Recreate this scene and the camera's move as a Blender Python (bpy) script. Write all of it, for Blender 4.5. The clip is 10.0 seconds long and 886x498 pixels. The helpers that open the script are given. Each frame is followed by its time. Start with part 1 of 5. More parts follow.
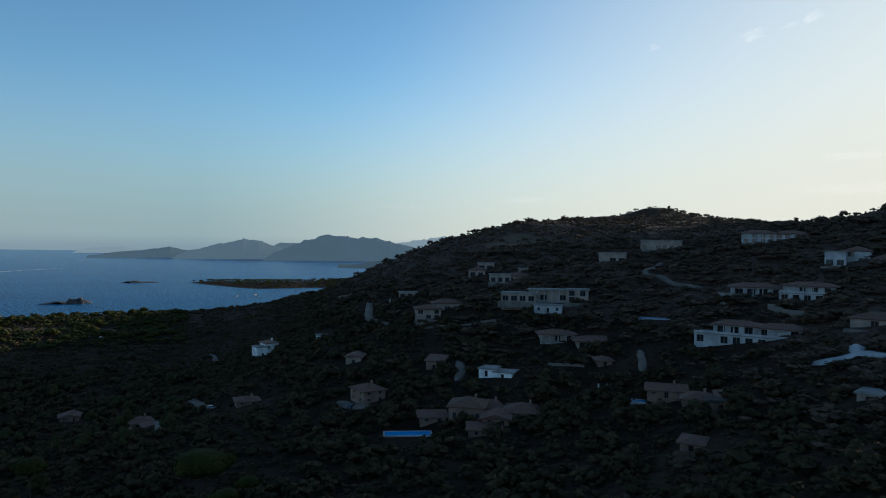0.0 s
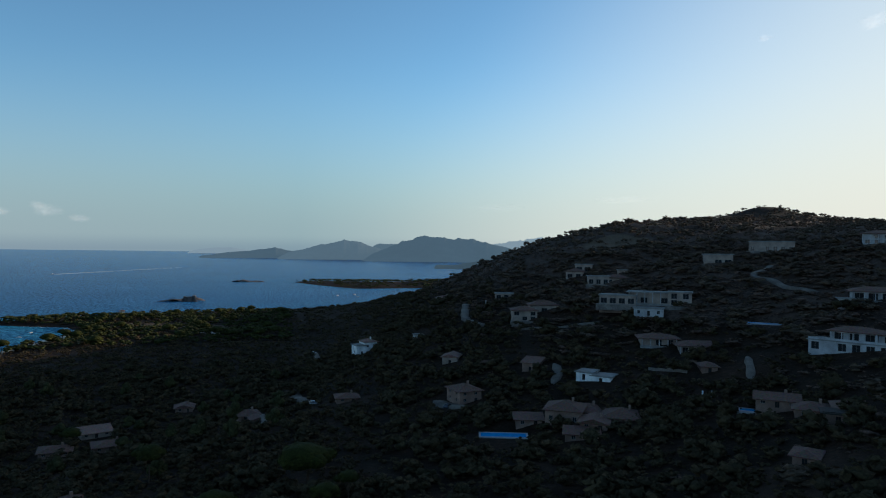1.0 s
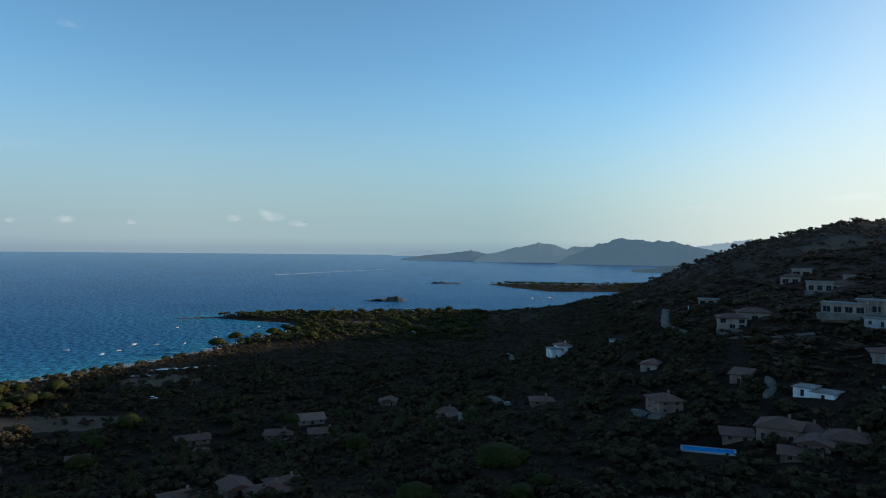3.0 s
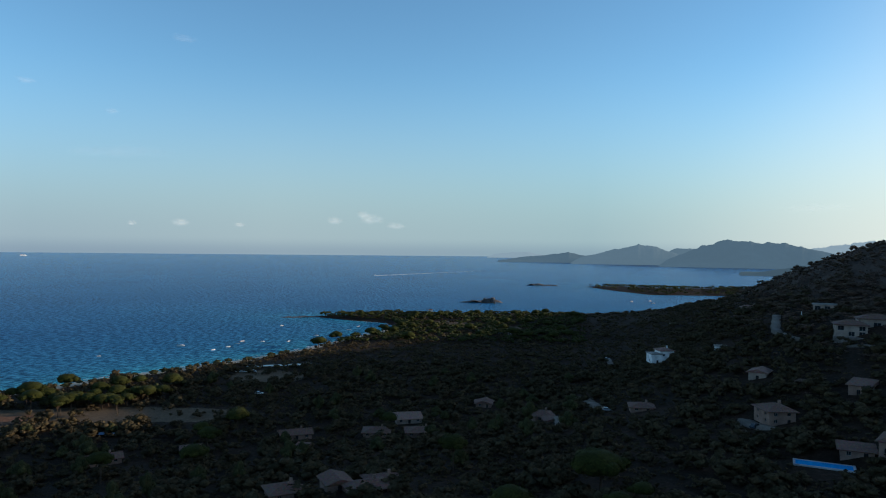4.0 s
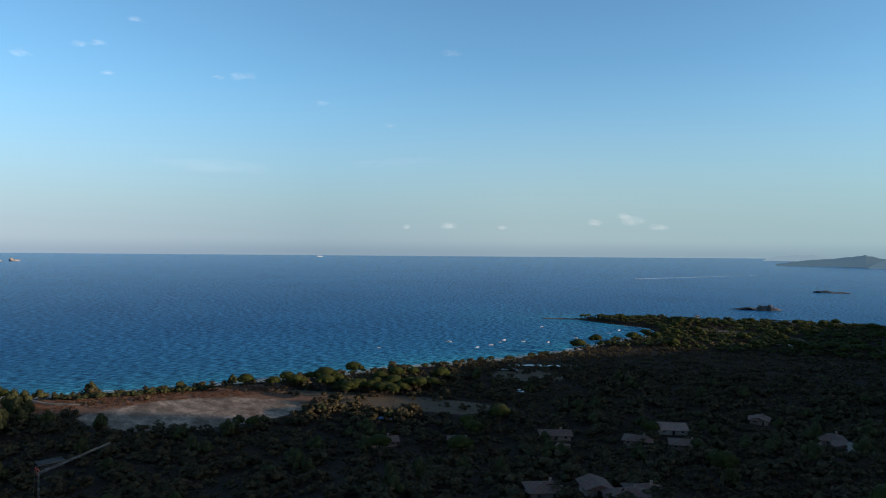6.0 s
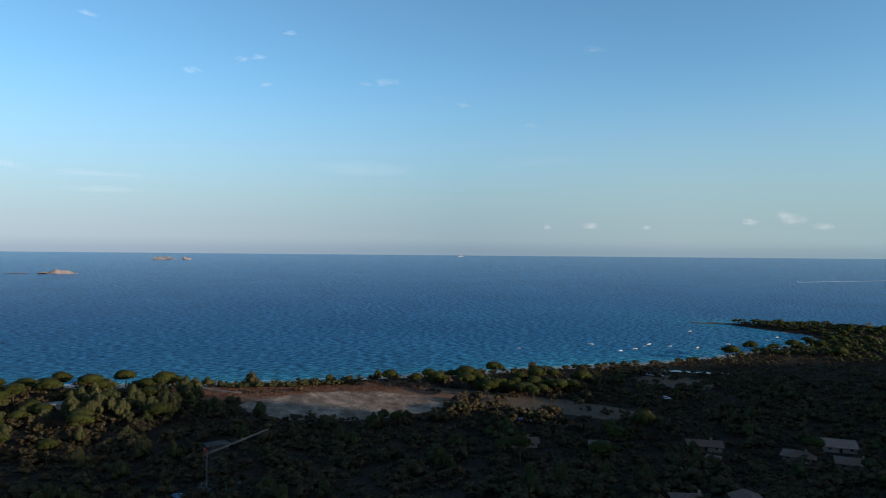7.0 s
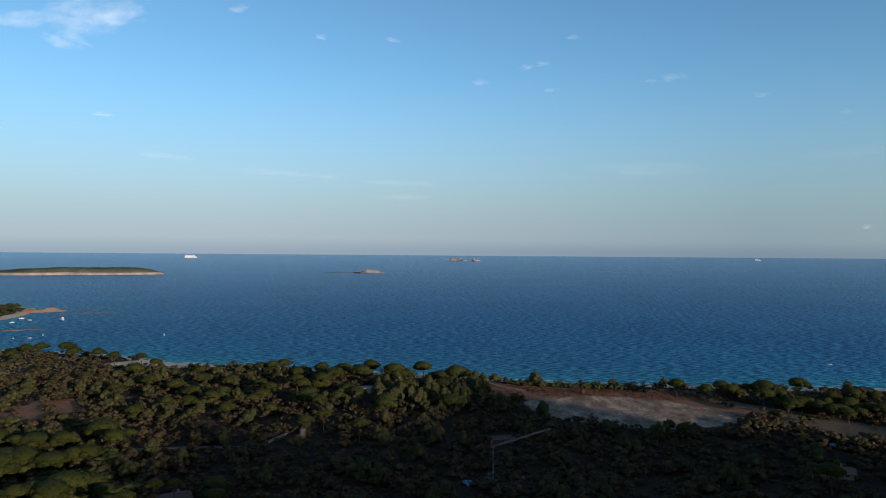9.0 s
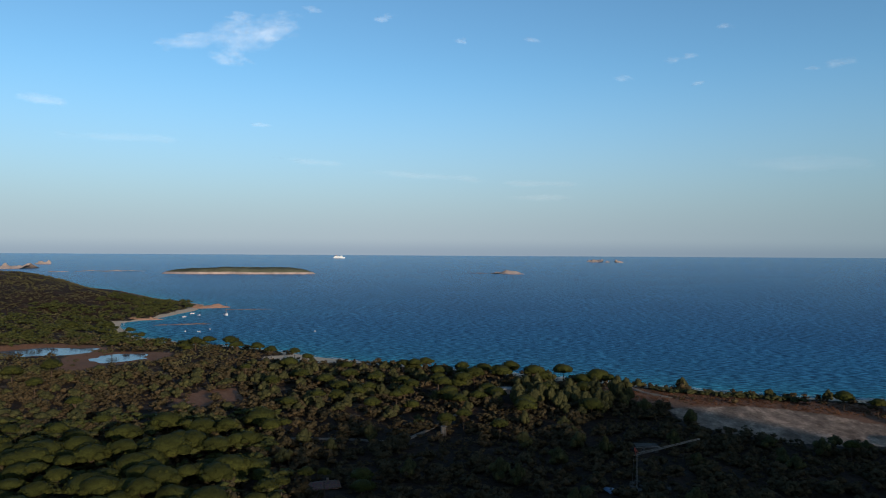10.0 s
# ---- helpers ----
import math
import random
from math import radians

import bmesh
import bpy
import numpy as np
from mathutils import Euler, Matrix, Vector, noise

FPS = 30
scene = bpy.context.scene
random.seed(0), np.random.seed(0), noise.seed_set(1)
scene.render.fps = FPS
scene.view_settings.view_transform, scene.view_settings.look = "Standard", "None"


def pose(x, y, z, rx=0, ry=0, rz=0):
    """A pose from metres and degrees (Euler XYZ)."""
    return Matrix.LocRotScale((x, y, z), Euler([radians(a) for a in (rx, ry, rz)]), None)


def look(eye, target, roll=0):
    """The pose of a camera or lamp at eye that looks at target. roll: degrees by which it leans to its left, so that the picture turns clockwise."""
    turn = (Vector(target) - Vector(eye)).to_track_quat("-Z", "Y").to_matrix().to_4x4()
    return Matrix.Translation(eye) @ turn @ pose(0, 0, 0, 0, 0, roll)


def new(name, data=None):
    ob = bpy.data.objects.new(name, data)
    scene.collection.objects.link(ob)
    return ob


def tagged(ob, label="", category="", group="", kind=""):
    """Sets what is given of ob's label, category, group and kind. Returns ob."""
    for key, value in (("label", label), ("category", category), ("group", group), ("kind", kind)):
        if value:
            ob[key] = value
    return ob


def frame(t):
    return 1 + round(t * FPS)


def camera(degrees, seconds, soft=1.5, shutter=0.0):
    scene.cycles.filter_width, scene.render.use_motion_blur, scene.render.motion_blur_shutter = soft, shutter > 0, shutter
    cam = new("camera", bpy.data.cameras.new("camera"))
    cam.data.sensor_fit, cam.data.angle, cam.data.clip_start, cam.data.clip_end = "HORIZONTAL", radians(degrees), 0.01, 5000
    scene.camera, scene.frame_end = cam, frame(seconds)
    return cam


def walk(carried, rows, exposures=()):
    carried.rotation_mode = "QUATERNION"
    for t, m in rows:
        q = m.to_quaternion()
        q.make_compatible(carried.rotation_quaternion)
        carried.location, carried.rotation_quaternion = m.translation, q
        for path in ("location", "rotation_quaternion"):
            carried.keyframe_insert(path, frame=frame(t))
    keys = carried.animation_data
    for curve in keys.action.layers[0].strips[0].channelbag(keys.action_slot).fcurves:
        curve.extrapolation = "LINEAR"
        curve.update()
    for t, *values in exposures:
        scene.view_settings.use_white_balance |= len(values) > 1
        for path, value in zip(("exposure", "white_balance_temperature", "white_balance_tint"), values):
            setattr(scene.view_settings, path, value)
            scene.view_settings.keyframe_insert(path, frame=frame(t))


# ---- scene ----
# ---- camera ----
cam = camera(64.1, 10.0, soft=1.1)
EYE = (0.0, 0.0, 80.0)


def turn(t, yaw, pitch, roll):
    return t, pose(*EYE, 90 + pitch, roll, yaw)


PATH = [turn(0, 0.00, -0.50, -0.62), turn(0.5, 3.89, -0.50, -0.66), turn(1, 7.77, -0.50, -0.64), turn(1.5, 11.66, -0.50, -0.58),
        turn(2, 15.57, -0.49, -0.56), turn(2.5, 19.46, -0.46, -0.50), turn(4, 31.17, -0.35, -0.50), turn(4.5, 35.16, -0.33, -0.50),
        turn(5, 40.60, -0.32, -0.49), turn(5.5, 46.29, -0.32, -0.43), turn(7, 63.28, -0.41, -0.50), turn(7.5, 68.93, -0.41, -0.45),
        turn(8, 74.56, -0.40, -0.46), turn(8.5, 80.19, -0.40, -0.45), turn(9, 85.84, -0.39, -0.43), turn(9.5, 91.45, -0.37, -0.38),
        turn(10, 97.10, -0.38, -0.33)]
walk(cam, PATH, exposures=[(0.0, 0.18, 5950, 10), (2.5, 0.36, 5950, 10), (5.0, 0.48, 5950, 10), (7.5, 0.32, 5950, 10), (10.0, 0.07, 5950, 10)])

# ---- sky and sun ----
SUN_SIDE, SUN_HIGH = 52.0, 10.6      # degrees clockwise from +Y, degrees above the horizon
world = bpy.data.worlds.new("sky")
scene.world = world
world.use_nodes = True
sky = world.node_tree.nodes.new("ShaderNodeTexSky")
sky.sky_type, sky.sun_disc = "NISHITA", False
sky.sun_elevation, sky.sun_rotation = radians(SUN_HIGH), radians(SUN_SIDE)
sky.altitude, sky.air_density, sky.dust_density, sky.ozone_density = 50, 0.85, 0.35, 2.1
# sea haze: the air close to the horizon is as pale as that a little above it, and milky
wt = world.node_tree
axis = wt.nodes.new("ShaderNodeTexCoord")
split, join = wt.nodes.new("ShaderNodeSeparateXYZ"), wt.nodes.new("ShaderNodeCombineXYZ")
wt.links.new(axis.outputs["Generated"], split.inputs[0])
lift = wt.nodes.new("ShaderNodeMath")
lift.operation, lift.inputs[1].default_value, lift.inputs[2].default_value = "SMOOTH_MAX", 0.05, 0.08
wt.links.new(split.outputs[2], lift.inputs[0])
for k, socket in enumerate((split.outputs[0], split.outputs[1], lift.outputs[0])):
    wt.links.new(socket, join.inputs[k])
wt.links.new(join.outputs[0], sky.inputs[0])
milk = wt.nodes.new("ShaderNodeMapRange")
milk.interpolation_type = "SMOOTHSTEP"
for key, value in (("From Min", -0.03), ("From Max", 0.25), ("To Min", 0.88), ("To Max", 0.0)):
    milk.inputs[key].default_value = value
wt.links.new(split.outputs[2], milk.inputs["Value"])
haze = wt.nodes.new("ShaderNodeMix")
haze.data_type = "RGBA"
level_sun = wt.nodes.new("ShaderNodeVectorMath")
level_sun.operation = "DOT_PRODUCT"
level_sun.inputs[1].default_value = (math.sin(radians(SUN_SIDE)), math.cos(radians(SUN_SIDE)), 0.0)
wt.links.new(axis.outputs["Generated"], level_sun.inputs[0])
side = wt.nodes.new("ShaderNodeMapRange")
for key, value in (("From Min", -1.0), ("From Max", 1.0)):
    side.inputs[key].default_value = value
wt.links.new(level_sun.outputs["Value"], side.inputs["Value"])
# sea haze: mauve-grey opposite the sun, dimmest square to it, yellowish towards it
mist = wt.nodes.new("ShaderNodeValToRGB")
while len(mist.color_ramp.elements) < 5:
    mist.color_ramp.elements.new(0.5)
for e, (at, c) in zip(mist.color_ramp.elements, ((0.05, (0.60, 0.60, 0.665)), (0.30, (0.385, 0.445, 0.505)), (0.44, (0.455, 0.525, 0.55)),
                                                 (0.66, (0.405, 0.505, 0.53)), (0.95, (0.95, 0.93, 0.80)))):
    e.position, e.color = at, (*c, 1)
wt.links.new(side.outputs[0], mist.inputs[0])
dense = wt.nodes.new("ShaderNodeVectorMath")
dense.operation = "SCALE"
dense.inputs[3].default_value = 4.0
wt.links.new(mist.outputs[0], dense.inputs[0])
# the dusky rim of the air right on the sea
rim = wt.nodes.new("ShaderNodeMapRange")
rim.interpolation_type = "SMOOTHSTEP"
for key, value in (("From Min", -0.012), ("From Max", 0.010), ("To Min", 1.0), ("To Max", 0.0)):
    rim.inputs[key].default_value = value
wt.links.new(split.outputs[2], rim.inputs["Value"])
dusk = wt.nodes.new("ShaderNodeMix")
dusk.data_type, dusk.blend_type = "RGBA", "MULTIPLY"
dusk.inputs[7].default_value = (0.72, 0.74, 0.84, 1)
wt.links.new(rim.outputs[0], dusk.inputs[0])
wt.links.new(dense.outputs[0], dusk.inputs[6])
wt.links.new(dusk.outputs[2], haze.inputs[7])
wt.links.new(milk.outputs[0], haze.inputs[0])
tint = wt.nodes.new("ShaderNodeMix")
tint.data_type, tint.blend_type = "RGBA", "MULTIPLY"
tint.inputs[0].default_value = 1.0
tint.inputs[7].default_value = (0.84, 1.02, 0.995, 1)
wt.links.new(sky.outputs[0], tint.inputs[6])
wt.links.new(tint.outputs[2], haze.inputs[6])
# the pale warm glow of moist air round the low sun
toward = wt.nodes.new("ShaderNodeVectorMath")
toward.operation = "DOT_PRODUCT"
toward.inputs[1].default_value = (math.sin(radians(SUN_SIDE)), math.cos(radians(SUN_SIDE)), -0.45)
wt.links.new(axis.outputs["Generated"], toward.inputs[0])
near_sun = wt.nodes.new("ShaderNodeMapRange")
near_sun.interpolation_type = "SMOOTHSTEP"
for key, value in (("From Min", 0.36), ("From Max", 1.0), ("To Min", 0.0), ("To Max", 0.95)):
    near_sun.inputs[key].default_value = value
wt.links.new(toward.outputs["Value"], near_sun.inputs["Value"])
glow = wt.nodes.new("ShaderNodeMix")
glow.data_type = "RGBA"
glow.inputs[7].default_value = (4.9, 4.6, 3.75, 1)
wt.links.new(near_sun.outputs[0], glow.inputs[0])
wt.links.new(haze.outputs[2], glow.inputs[6])
wt.links.new(glow.outputs[2], wt.nodes["Background"].inputs[0])
world.node_tree.nodes["Background"].inputs[1].default_value = 0.15
sun_data = bpy.data.lights.new("sun", "SUN")
sun_data.energy, sun_data.angle, sun_data.color = 4.0, radians(0.6), (1.0, 0.83, 0.60)
sun = new("sun", sun_data)
SUN_WAY = Vector((math.sin(radians(SUN_SIDE)) * math.cos(radians(SUN_HIGH)),
                  math.cos(radians(SUN_SIDE)) * math.cos(radians(SUN_HIGH)), math.sin(radians(SUN_HIGH))))
sun.matrix_world = look(SUN_WAY * 900, (0, 0, 0))

# ---- materials ----
def graph(name):
    m = bpy.data.materials.new(name)
    m.use_nodes = True
    tree = m.node_tree
    return m, tree, tree.nodes["Principled BSDF"]


def node(tree, kind, links=(), **values):
    n = tree.nodes.new(kind)
    for key, value in values.items():
        n.inputs[key.replace("_", " ")].default_value = value
    for key, out in links:
        tree.links.new(out, n.inputs[key])
    return n


def ramp(tree, fac, stops):
    n = tree.nodes.new("ShaderNodeValToRGB")
    while len(n.color_ramp.elements) < len(stops):
        n.color_ramp.elements.new(0.5)
    for e, (at, c) in zip(n.color_ramp.elements, stops):
        e.position, e.color = at, (*c, 1)
    tree.links.new(fac, n.inputs[0])
    return n.outputs[0]


def blend(tree, fac, a, b, how="MIX"):
    n = tree.nodes.new("ShaderNodeMix")
    n.data_type, n.blend_type = "RGBA", how
    for key, v in ((0, fac), (6, a), (7, b)):
        if isinstance(v, (int, float)):
            n.inputs[key].default_value = v
        elif isinstance(v, tuple):
            n.inputs[key].default_value = (*v, 1)
        else:
            tree.links.new(v, n.inputs[key])
    return n.outputs[2]


def place(tree, stretch=(1, 1, 1)):
    c = tree.nodes.new("ShaderNodeTexCoord")
    m = tree.nodes.new("ShaderNodeMapping")
    m.inputs["Scale"].default_value = stretch
    tree.links.new(c.outputs["Object"], m.inputs[0])
    return m.outputs[0]


def cloth(name, dark, light, grain=2.0, stain=0.25, rough=0.85, relief=0.4, height=0.05, random_by=None, gloss=0.25):
    """A matt surface: two tones, fine grain, broad stains, fine relief."""
    m, t, b = graph(name)
    at = place(t)
    fine = node(t, "ShaderNodeTexNoise", [("Vector", at)], Scale=grain, Detail=6.0, Roughness=0.65)
    broad = node(t, "ShaderNodeTexNoise", [("Vector", at)], Scale=stain, Detail=3.0)
    c = ramp(t, fine.outputs[0], [(0.3, dark), (0.7, light)])
    s = ramp(t, broad.outputs[0], [(0.35, (0.72, 0.72, 0.72)), (0.65, (1.12, 1.12, 1.12))])
    c = blend(t, 1.0, c, s, "MULTIPLY")
    if random_by:
        if random_by == "object":
            r = t.nodes.new("ShaderNodeObjectInfo").outputs["Random"]
        else:
            r = t.nodes.new("ShaderNodeNewGeometry").outputs["Random Per Island"]
        v = ramp(t, r, [(0.0, (0.76, 0.8, 0.76)), (0.5, (1, 1, 1)), (1.0, (1.28, 1.2, 1.08))])
        c = blend(t, 1.0, c, v, "MULTIPLY")
    t.links.new(c, b.inputs["Base Color"])
    b.inputs["Roughness"].default_value = rough
    b.inputs["Specular IOR Level"].default_value = gloss
    bump = node(t, "ShaderNodeBump", [("Height", fine.outputs[0])], Strength=relief, Distance=height)
    t.links.new(bump.outputs[0], b.inputs["Normal"])
    return m


def roof_tiles(name, dark, light):
    """Rounded clay tiles: rows down the slope, patchy weathering."""
    m, t, b = graph(name)
    at = place(t)
    fine = node(t, "ShaderNodeTexNoise", [("Vector", at)], Scale=1.6, Detail=7.0, Roughness=0.7)
    patch = node(t, "ShaderNodeTexVoronoi", [("Vector", at)], Scale=2.4)
    c = ramp(t, fine.outputs[0], [(0.3, dark), (0.7, light)])
    c = blend(t, 0.35, c, patch.outputs["Color"], "SOFT_LIGHT")
    rows = node(t, "ShaderNodeTexWave", [("Vector", at)], Scale=1.3, Distortion=0.6, Detail=1.0)
    c = blend(t, 0.5, c, ramp(t, rows.outputs[0], [(0.1, (0.6, 0.58, 0.56)), (0.6, (1.1, 1.1, 1.1))]), "MULTIPLY")
    t.links.new(c, b.inputs["Base Color"])
    b.inputs["Roughness"].default_value = 0.9
    bump = node(t, "ShaderNodeBump", [("Height", rows.outputs[0])], Strength=0.7, Distance=0.08)
    t.links.new(bump.outputs[0], b.inputs["Normal"])
    return m


def plain(name, colour, rough=0.5, metal=0.0, gloss=0.5):
    m, t, b = graph(name)
    at = place(t)
    n = node(t, "ShaderNodeTexNoise", [("Vector", at)], Scale=3.0, Detail=4.0)
    d = tuple(v * 0.8 for v in colour)
    t.links.new(ramp(t, n.outputs[0], [(0.3, d), (0.7, colour)]), b.inputs["Base Color"])
    b.inputs["Roughness"].default_value, b.inputs["Metallic"].default_value = rough, metal
    b.inputs["Specular IOR Level"].default_value = gloss
    return m


def water(name, deep, shallow, rough, waves, strength, gloss=0.5, chop_shading=1.0):
    """Wind-rippled water; the bed shows through where it is shallow."""
    m, t, b = graph(name)
    at = place(t)
    crest = place(t, (1.0, 0.3, 1.0))
    shore = t.nodes.new("ShaderNodeAttribute")
    shore.attribute_name = "shallow"
    mottle = node(t, "ShaderNodeTexNoise", [("Vector", at)], Scale=0.006, Detail=5.0)
    c = blend(t, shore.outputs["Fac"], deep, shallow)
    c = blend(t, 1.0, c, ramp(t, mottle.outputs[0], [(0.35, (0.90, 0.90, 0.92)), (0.65, (1.07, 1.07, 1.05))]), "MULTIPLY")
    # bright crests and dark troughs of the ripples are put into the base colour
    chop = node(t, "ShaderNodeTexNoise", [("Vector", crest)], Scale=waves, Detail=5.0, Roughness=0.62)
    c = blend(t, chop_shading, c, ramp(t, chop.outputs[0], [(0.40, (0.28, 0.34, 0.42)), (0.5, (0.92, 0.92, 0.92)), (0.60, (2.3, 2.0, 1.8))]), "MULTIPLY")
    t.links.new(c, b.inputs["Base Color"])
    big = node(t, "ShaderNodeTexNoise", [("Vector", crest)], Scale=waves * 1.3, Detail=6.0, Roughness=0.65)
    bump = node(t, "ShaderNodeBump", [("Height", big.outputs[0])], Strength=strength, Distance=2.6)
    t.links.new(bump.outputs[0], b.inputs["Normal"])
    b.inputs["Roughness"].default_value, b.inputs["Specular IOR Level"].default_value = 1.0, 0.0
    calm = node(t, "ShaderNodeBump", [("Height", big.outputs[0])], Strength=strength * 0.35, Distance=2.6)
    shine = node(t, "ShaderNodeBsdfGlossy", [("Normal", calm.outputs[0])], Roughness=rough)
    both = node(t, "ShaderNodeMixShader", [(1, b.outputs[0]), (2, shine.outputs[0])])
    edge_on = node(t, "ShaderNodeFresnel", IOR=1.33)
    grazing = node(t, "ShaderNodeMapRange", [("Value", edge_on.outputs[0])], From_Min=0.4, From_Max=0.95, To_Min=0.0, To_Max=1.0)
    curve = node(t, "ShaderNodeMath", [(0, grazing.outputs[0])])
    curve.operation, curve.inputs[1].default_value = "POWER", 1.7
    sheen = node(t, "ShaderNodeMapRange", [("Value", curve.outputs[0])], To_Min=gloss, To_Max=max(gloss, 0.62))
    t.links.new(sheen.outputs[0], both.inputs[0])
    t.links.new(both.outputs[0], t.nodes["Material Output"].inputs[0])
    return m


def land_material():
    """Ground of dark scrub litter, sand, dry lake bed, red earth and dry grass, by the attributes of the sheet."""
    m, t, b = graph("land")
    at = place(t)
    fine = node(t, "ShaderNodeTexNoise", [("Vector", at)], Scale=0.6, Detail=9.0, Roughness=0.7)
    mid = node(t, "ShaderNodeTexNoise", [("Vector", at)], Scale=0.07, Detail=4.0)
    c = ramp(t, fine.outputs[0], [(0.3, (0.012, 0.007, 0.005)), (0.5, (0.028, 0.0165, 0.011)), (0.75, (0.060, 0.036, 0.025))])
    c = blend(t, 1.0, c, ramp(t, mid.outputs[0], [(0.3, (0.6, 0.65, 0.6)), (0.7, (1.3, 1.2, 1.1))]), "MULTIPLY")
    # dry: upper slopes paled for haze, then darkened so bush gaps read as shade
    tones = (("dry", (0.046, 0.029, 0.021), (0.105, 0.070, 0.052)), ("grass", (0.080, 0.055, 0.035), (0.155, 0.108, 0.070)), ("earth", (0.110, 0.052, 0.031), (0.225, 0.115, 0.068)),
             ("lake", (0.150, 0.100, 0.074), (0.290, 0.208, 0.158)), ("sand", (0.420, 0.315, 0.225), (0.560, 0.440, 0.325)))
    for key, dark, light in tones:
        a = t.nodes.new("ShaderNodeAttribute")
        a.attribute_name = key
        ragged = node(t, "ShaderNodeMath", [(0, a.outputs["Fac"]), (1, fine.outputs[0])])
        ragged.operation = "ADD"
        edge = node(t, "ShaderNodeMapRange", [("Value", ragged.outputs[0])], From_Min=0.85, From_Max=1.1)
        tone = ramp(t, fine.outputs[0], [(0.3, dark), (0.7, light)])
        if key == "lake":
            crust = node(t, "ShaderNodeTexNoise", [("Vector", place(t, (0.07, 0.14, 0.14)))], Scale=1.0, Detail=7.0, Roughness=0.7)
            tone = blend(t, 1.0, tone, ramp(t, crust.outputs[0], [(0.38, (0.50, 0.46, 0.42)), (0.52, (0.95, 0.91, 0.86)), (0.64, (1.75, 1.68, 1.58))]), "MULTIPLY")
        c = blend(t, edge.outputs[0], c, tone)
    t.links.new(c, b.inputs["Base Color"])
    b.inputs["Roughness"].default_value, b.inputs["Specular IOR Level"].default_value = 0.95, 0.1
    bump = node(t, "ShaderNodeBump", [("Height", fine.outputs[0])], Strength=0.8, Distance=0.5)
    t.links.new(bump.outputs[0], b.inputs["Normal"])
    return m


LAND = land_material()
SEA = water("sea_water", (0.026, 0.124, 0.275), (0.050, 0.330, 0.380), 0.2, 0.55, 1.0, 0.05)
POND = water("pond_water", (0.10, 0.12, 0.14), (0.10, 0.12, 0.14), 0.1, 0.3, 0.1, 0.4, 0.3)
POOL = water("pool_water", (0.030, 0.280, 0.600), (0.030, 0.280, 0.600), 0.08, 0.8, 0.1, 0.12, 0.12)
PINE = cloth("pine_needles", (0.025, 0.0275, 0.0095), (0.070, 0.075, 0.023), 1.6, 0.3, 0.9, 1.0, 0.4, "island", 0.08)
OAK = cloth("oak_leaves", (0.033, 0.0250, 0.0135), (0.088, 0.067, 0.036), 1.8, 0.3, 0.9, 1.0, 0.4, "island", 0.08)
SCRUB = cloth("scrub_leaves", (0.036, 0.0260, 0.0150), (0.098, 0.071, 0.041), 1.8, 0.05, 0.95, 1.0, 0.4, "island", 0.05)
PINE_CROWN = cloth("pine_crown_needles", (0.0165, 0.0180, 0.005), (0.054, 0.057, 0.0125), 30.0, 3.5, 0.9, 1.0, 0.3, "island", 0.08)
OAK_CROWN = cloth("oak_crown_leaves", (0.030, 0.0300, 0.0125), (0.086, 0.083, 0.035), 14.0, 2.0, 0.9, 1.0, 0.3, "island", 0.08)
RUSH = cloth("russet_rushes", (0.070, 0.030, 0.017), (0.165, 0.078, 0.044), 1.8, 0.05, 0.95, 1.0, 0.3, "island", 0.05)
# paler leaves for the upper slopes: sun haze put into the base colour
HAZED_HILL_OAK = cloth("hazed_hill_oak_leaves", (0.066, 0.046, 0.032), (0.140, 0.100, 0.072), 1.8, 0.3, 0.9, 1.0, 0.4, "island", 0.08)
HAZED_HILL_SCRUB = cloth("hazed_hill_scrub", (0.078, 0.051, 0.039), (0.165, 0.110, 0.086), 1.8, 0.05, 0.95, 1.0, 0.4, "island", 0.05)
COAST_SCRUB = cloth("coastal_scrub", (0.050, 0.044, 0.022), (0.118, 0.104, 0.052), 1.8, 0.03, 0.95, 1.0, 0.4, "island", 0.05)
RED_ROCK = cloth("red_granite", (0.28, 0.145, 0.09), (0.46, 0.275, 0.18), 0.5, 0.06, 0.95, 0.9, 1.0)
BARK = cloth("pine_bark", (0.050, 0.032, 0.022), (0.120, 0.080, 0.055), 5.0, 0.5, 0.95, 0.8, 0.05)
WALLS = {"white": cloth("white_render", (0.74, 0.74, 0.72), (0.86, 0.85, 0.83), 3.0, 0.3, 0.9, 0.3, 0.02),
         "pale": cloth("pale_render", (0.36, 0.35, 0.35), (0.50, 0.48, 0.47), 3.0, 0.3, 0.9, 0.3, 0.02),
         "beige": cloth("beige_render", (0.27, 0.205, 0.165), (0.40, 0.305, 0.25), 3.0, 0.3, 0.9, 0.3, 0.02),
         "ochre": cloth("ochre_render", (0.21, 0.13, 0.10), (0.30, 0.195, 0.15), 3.0, 0.3, 0.9, 0.3, 0.02)}
TILES = roof_tiles("clay_roof_tiles", (0.14, 0.072, 0.052), (0.28, 0.155, 0.115))
OLD_TILES = roof_tiles("weathered_roof_tiles", (0.085, 0.038, 0.026), (0.165, 0.084, 0.058))
SLAB = cloth("pale_concrete", (0.19, 0.18, 0.17), (0.30, 0.285, 0.265), 2.0, 0.3)
TRACK = cloth("pale_gravel", (0.11, 0.088, 0.07), (0.21, 0.17, 0.14), 2.5, 0.2, 0.95)
PAVED = cloth("white_paving", (0.30, 0.30, 0.31), (0.44, 0.44, 0.45), 2.5, 0.2, 0.9)
STONE = cloth("dry_stone", (0.12, 0.10, 0.085), (0.27, 0.23, 0.20), 2.0, 0.3, 0.95, 0.9, 0.2)
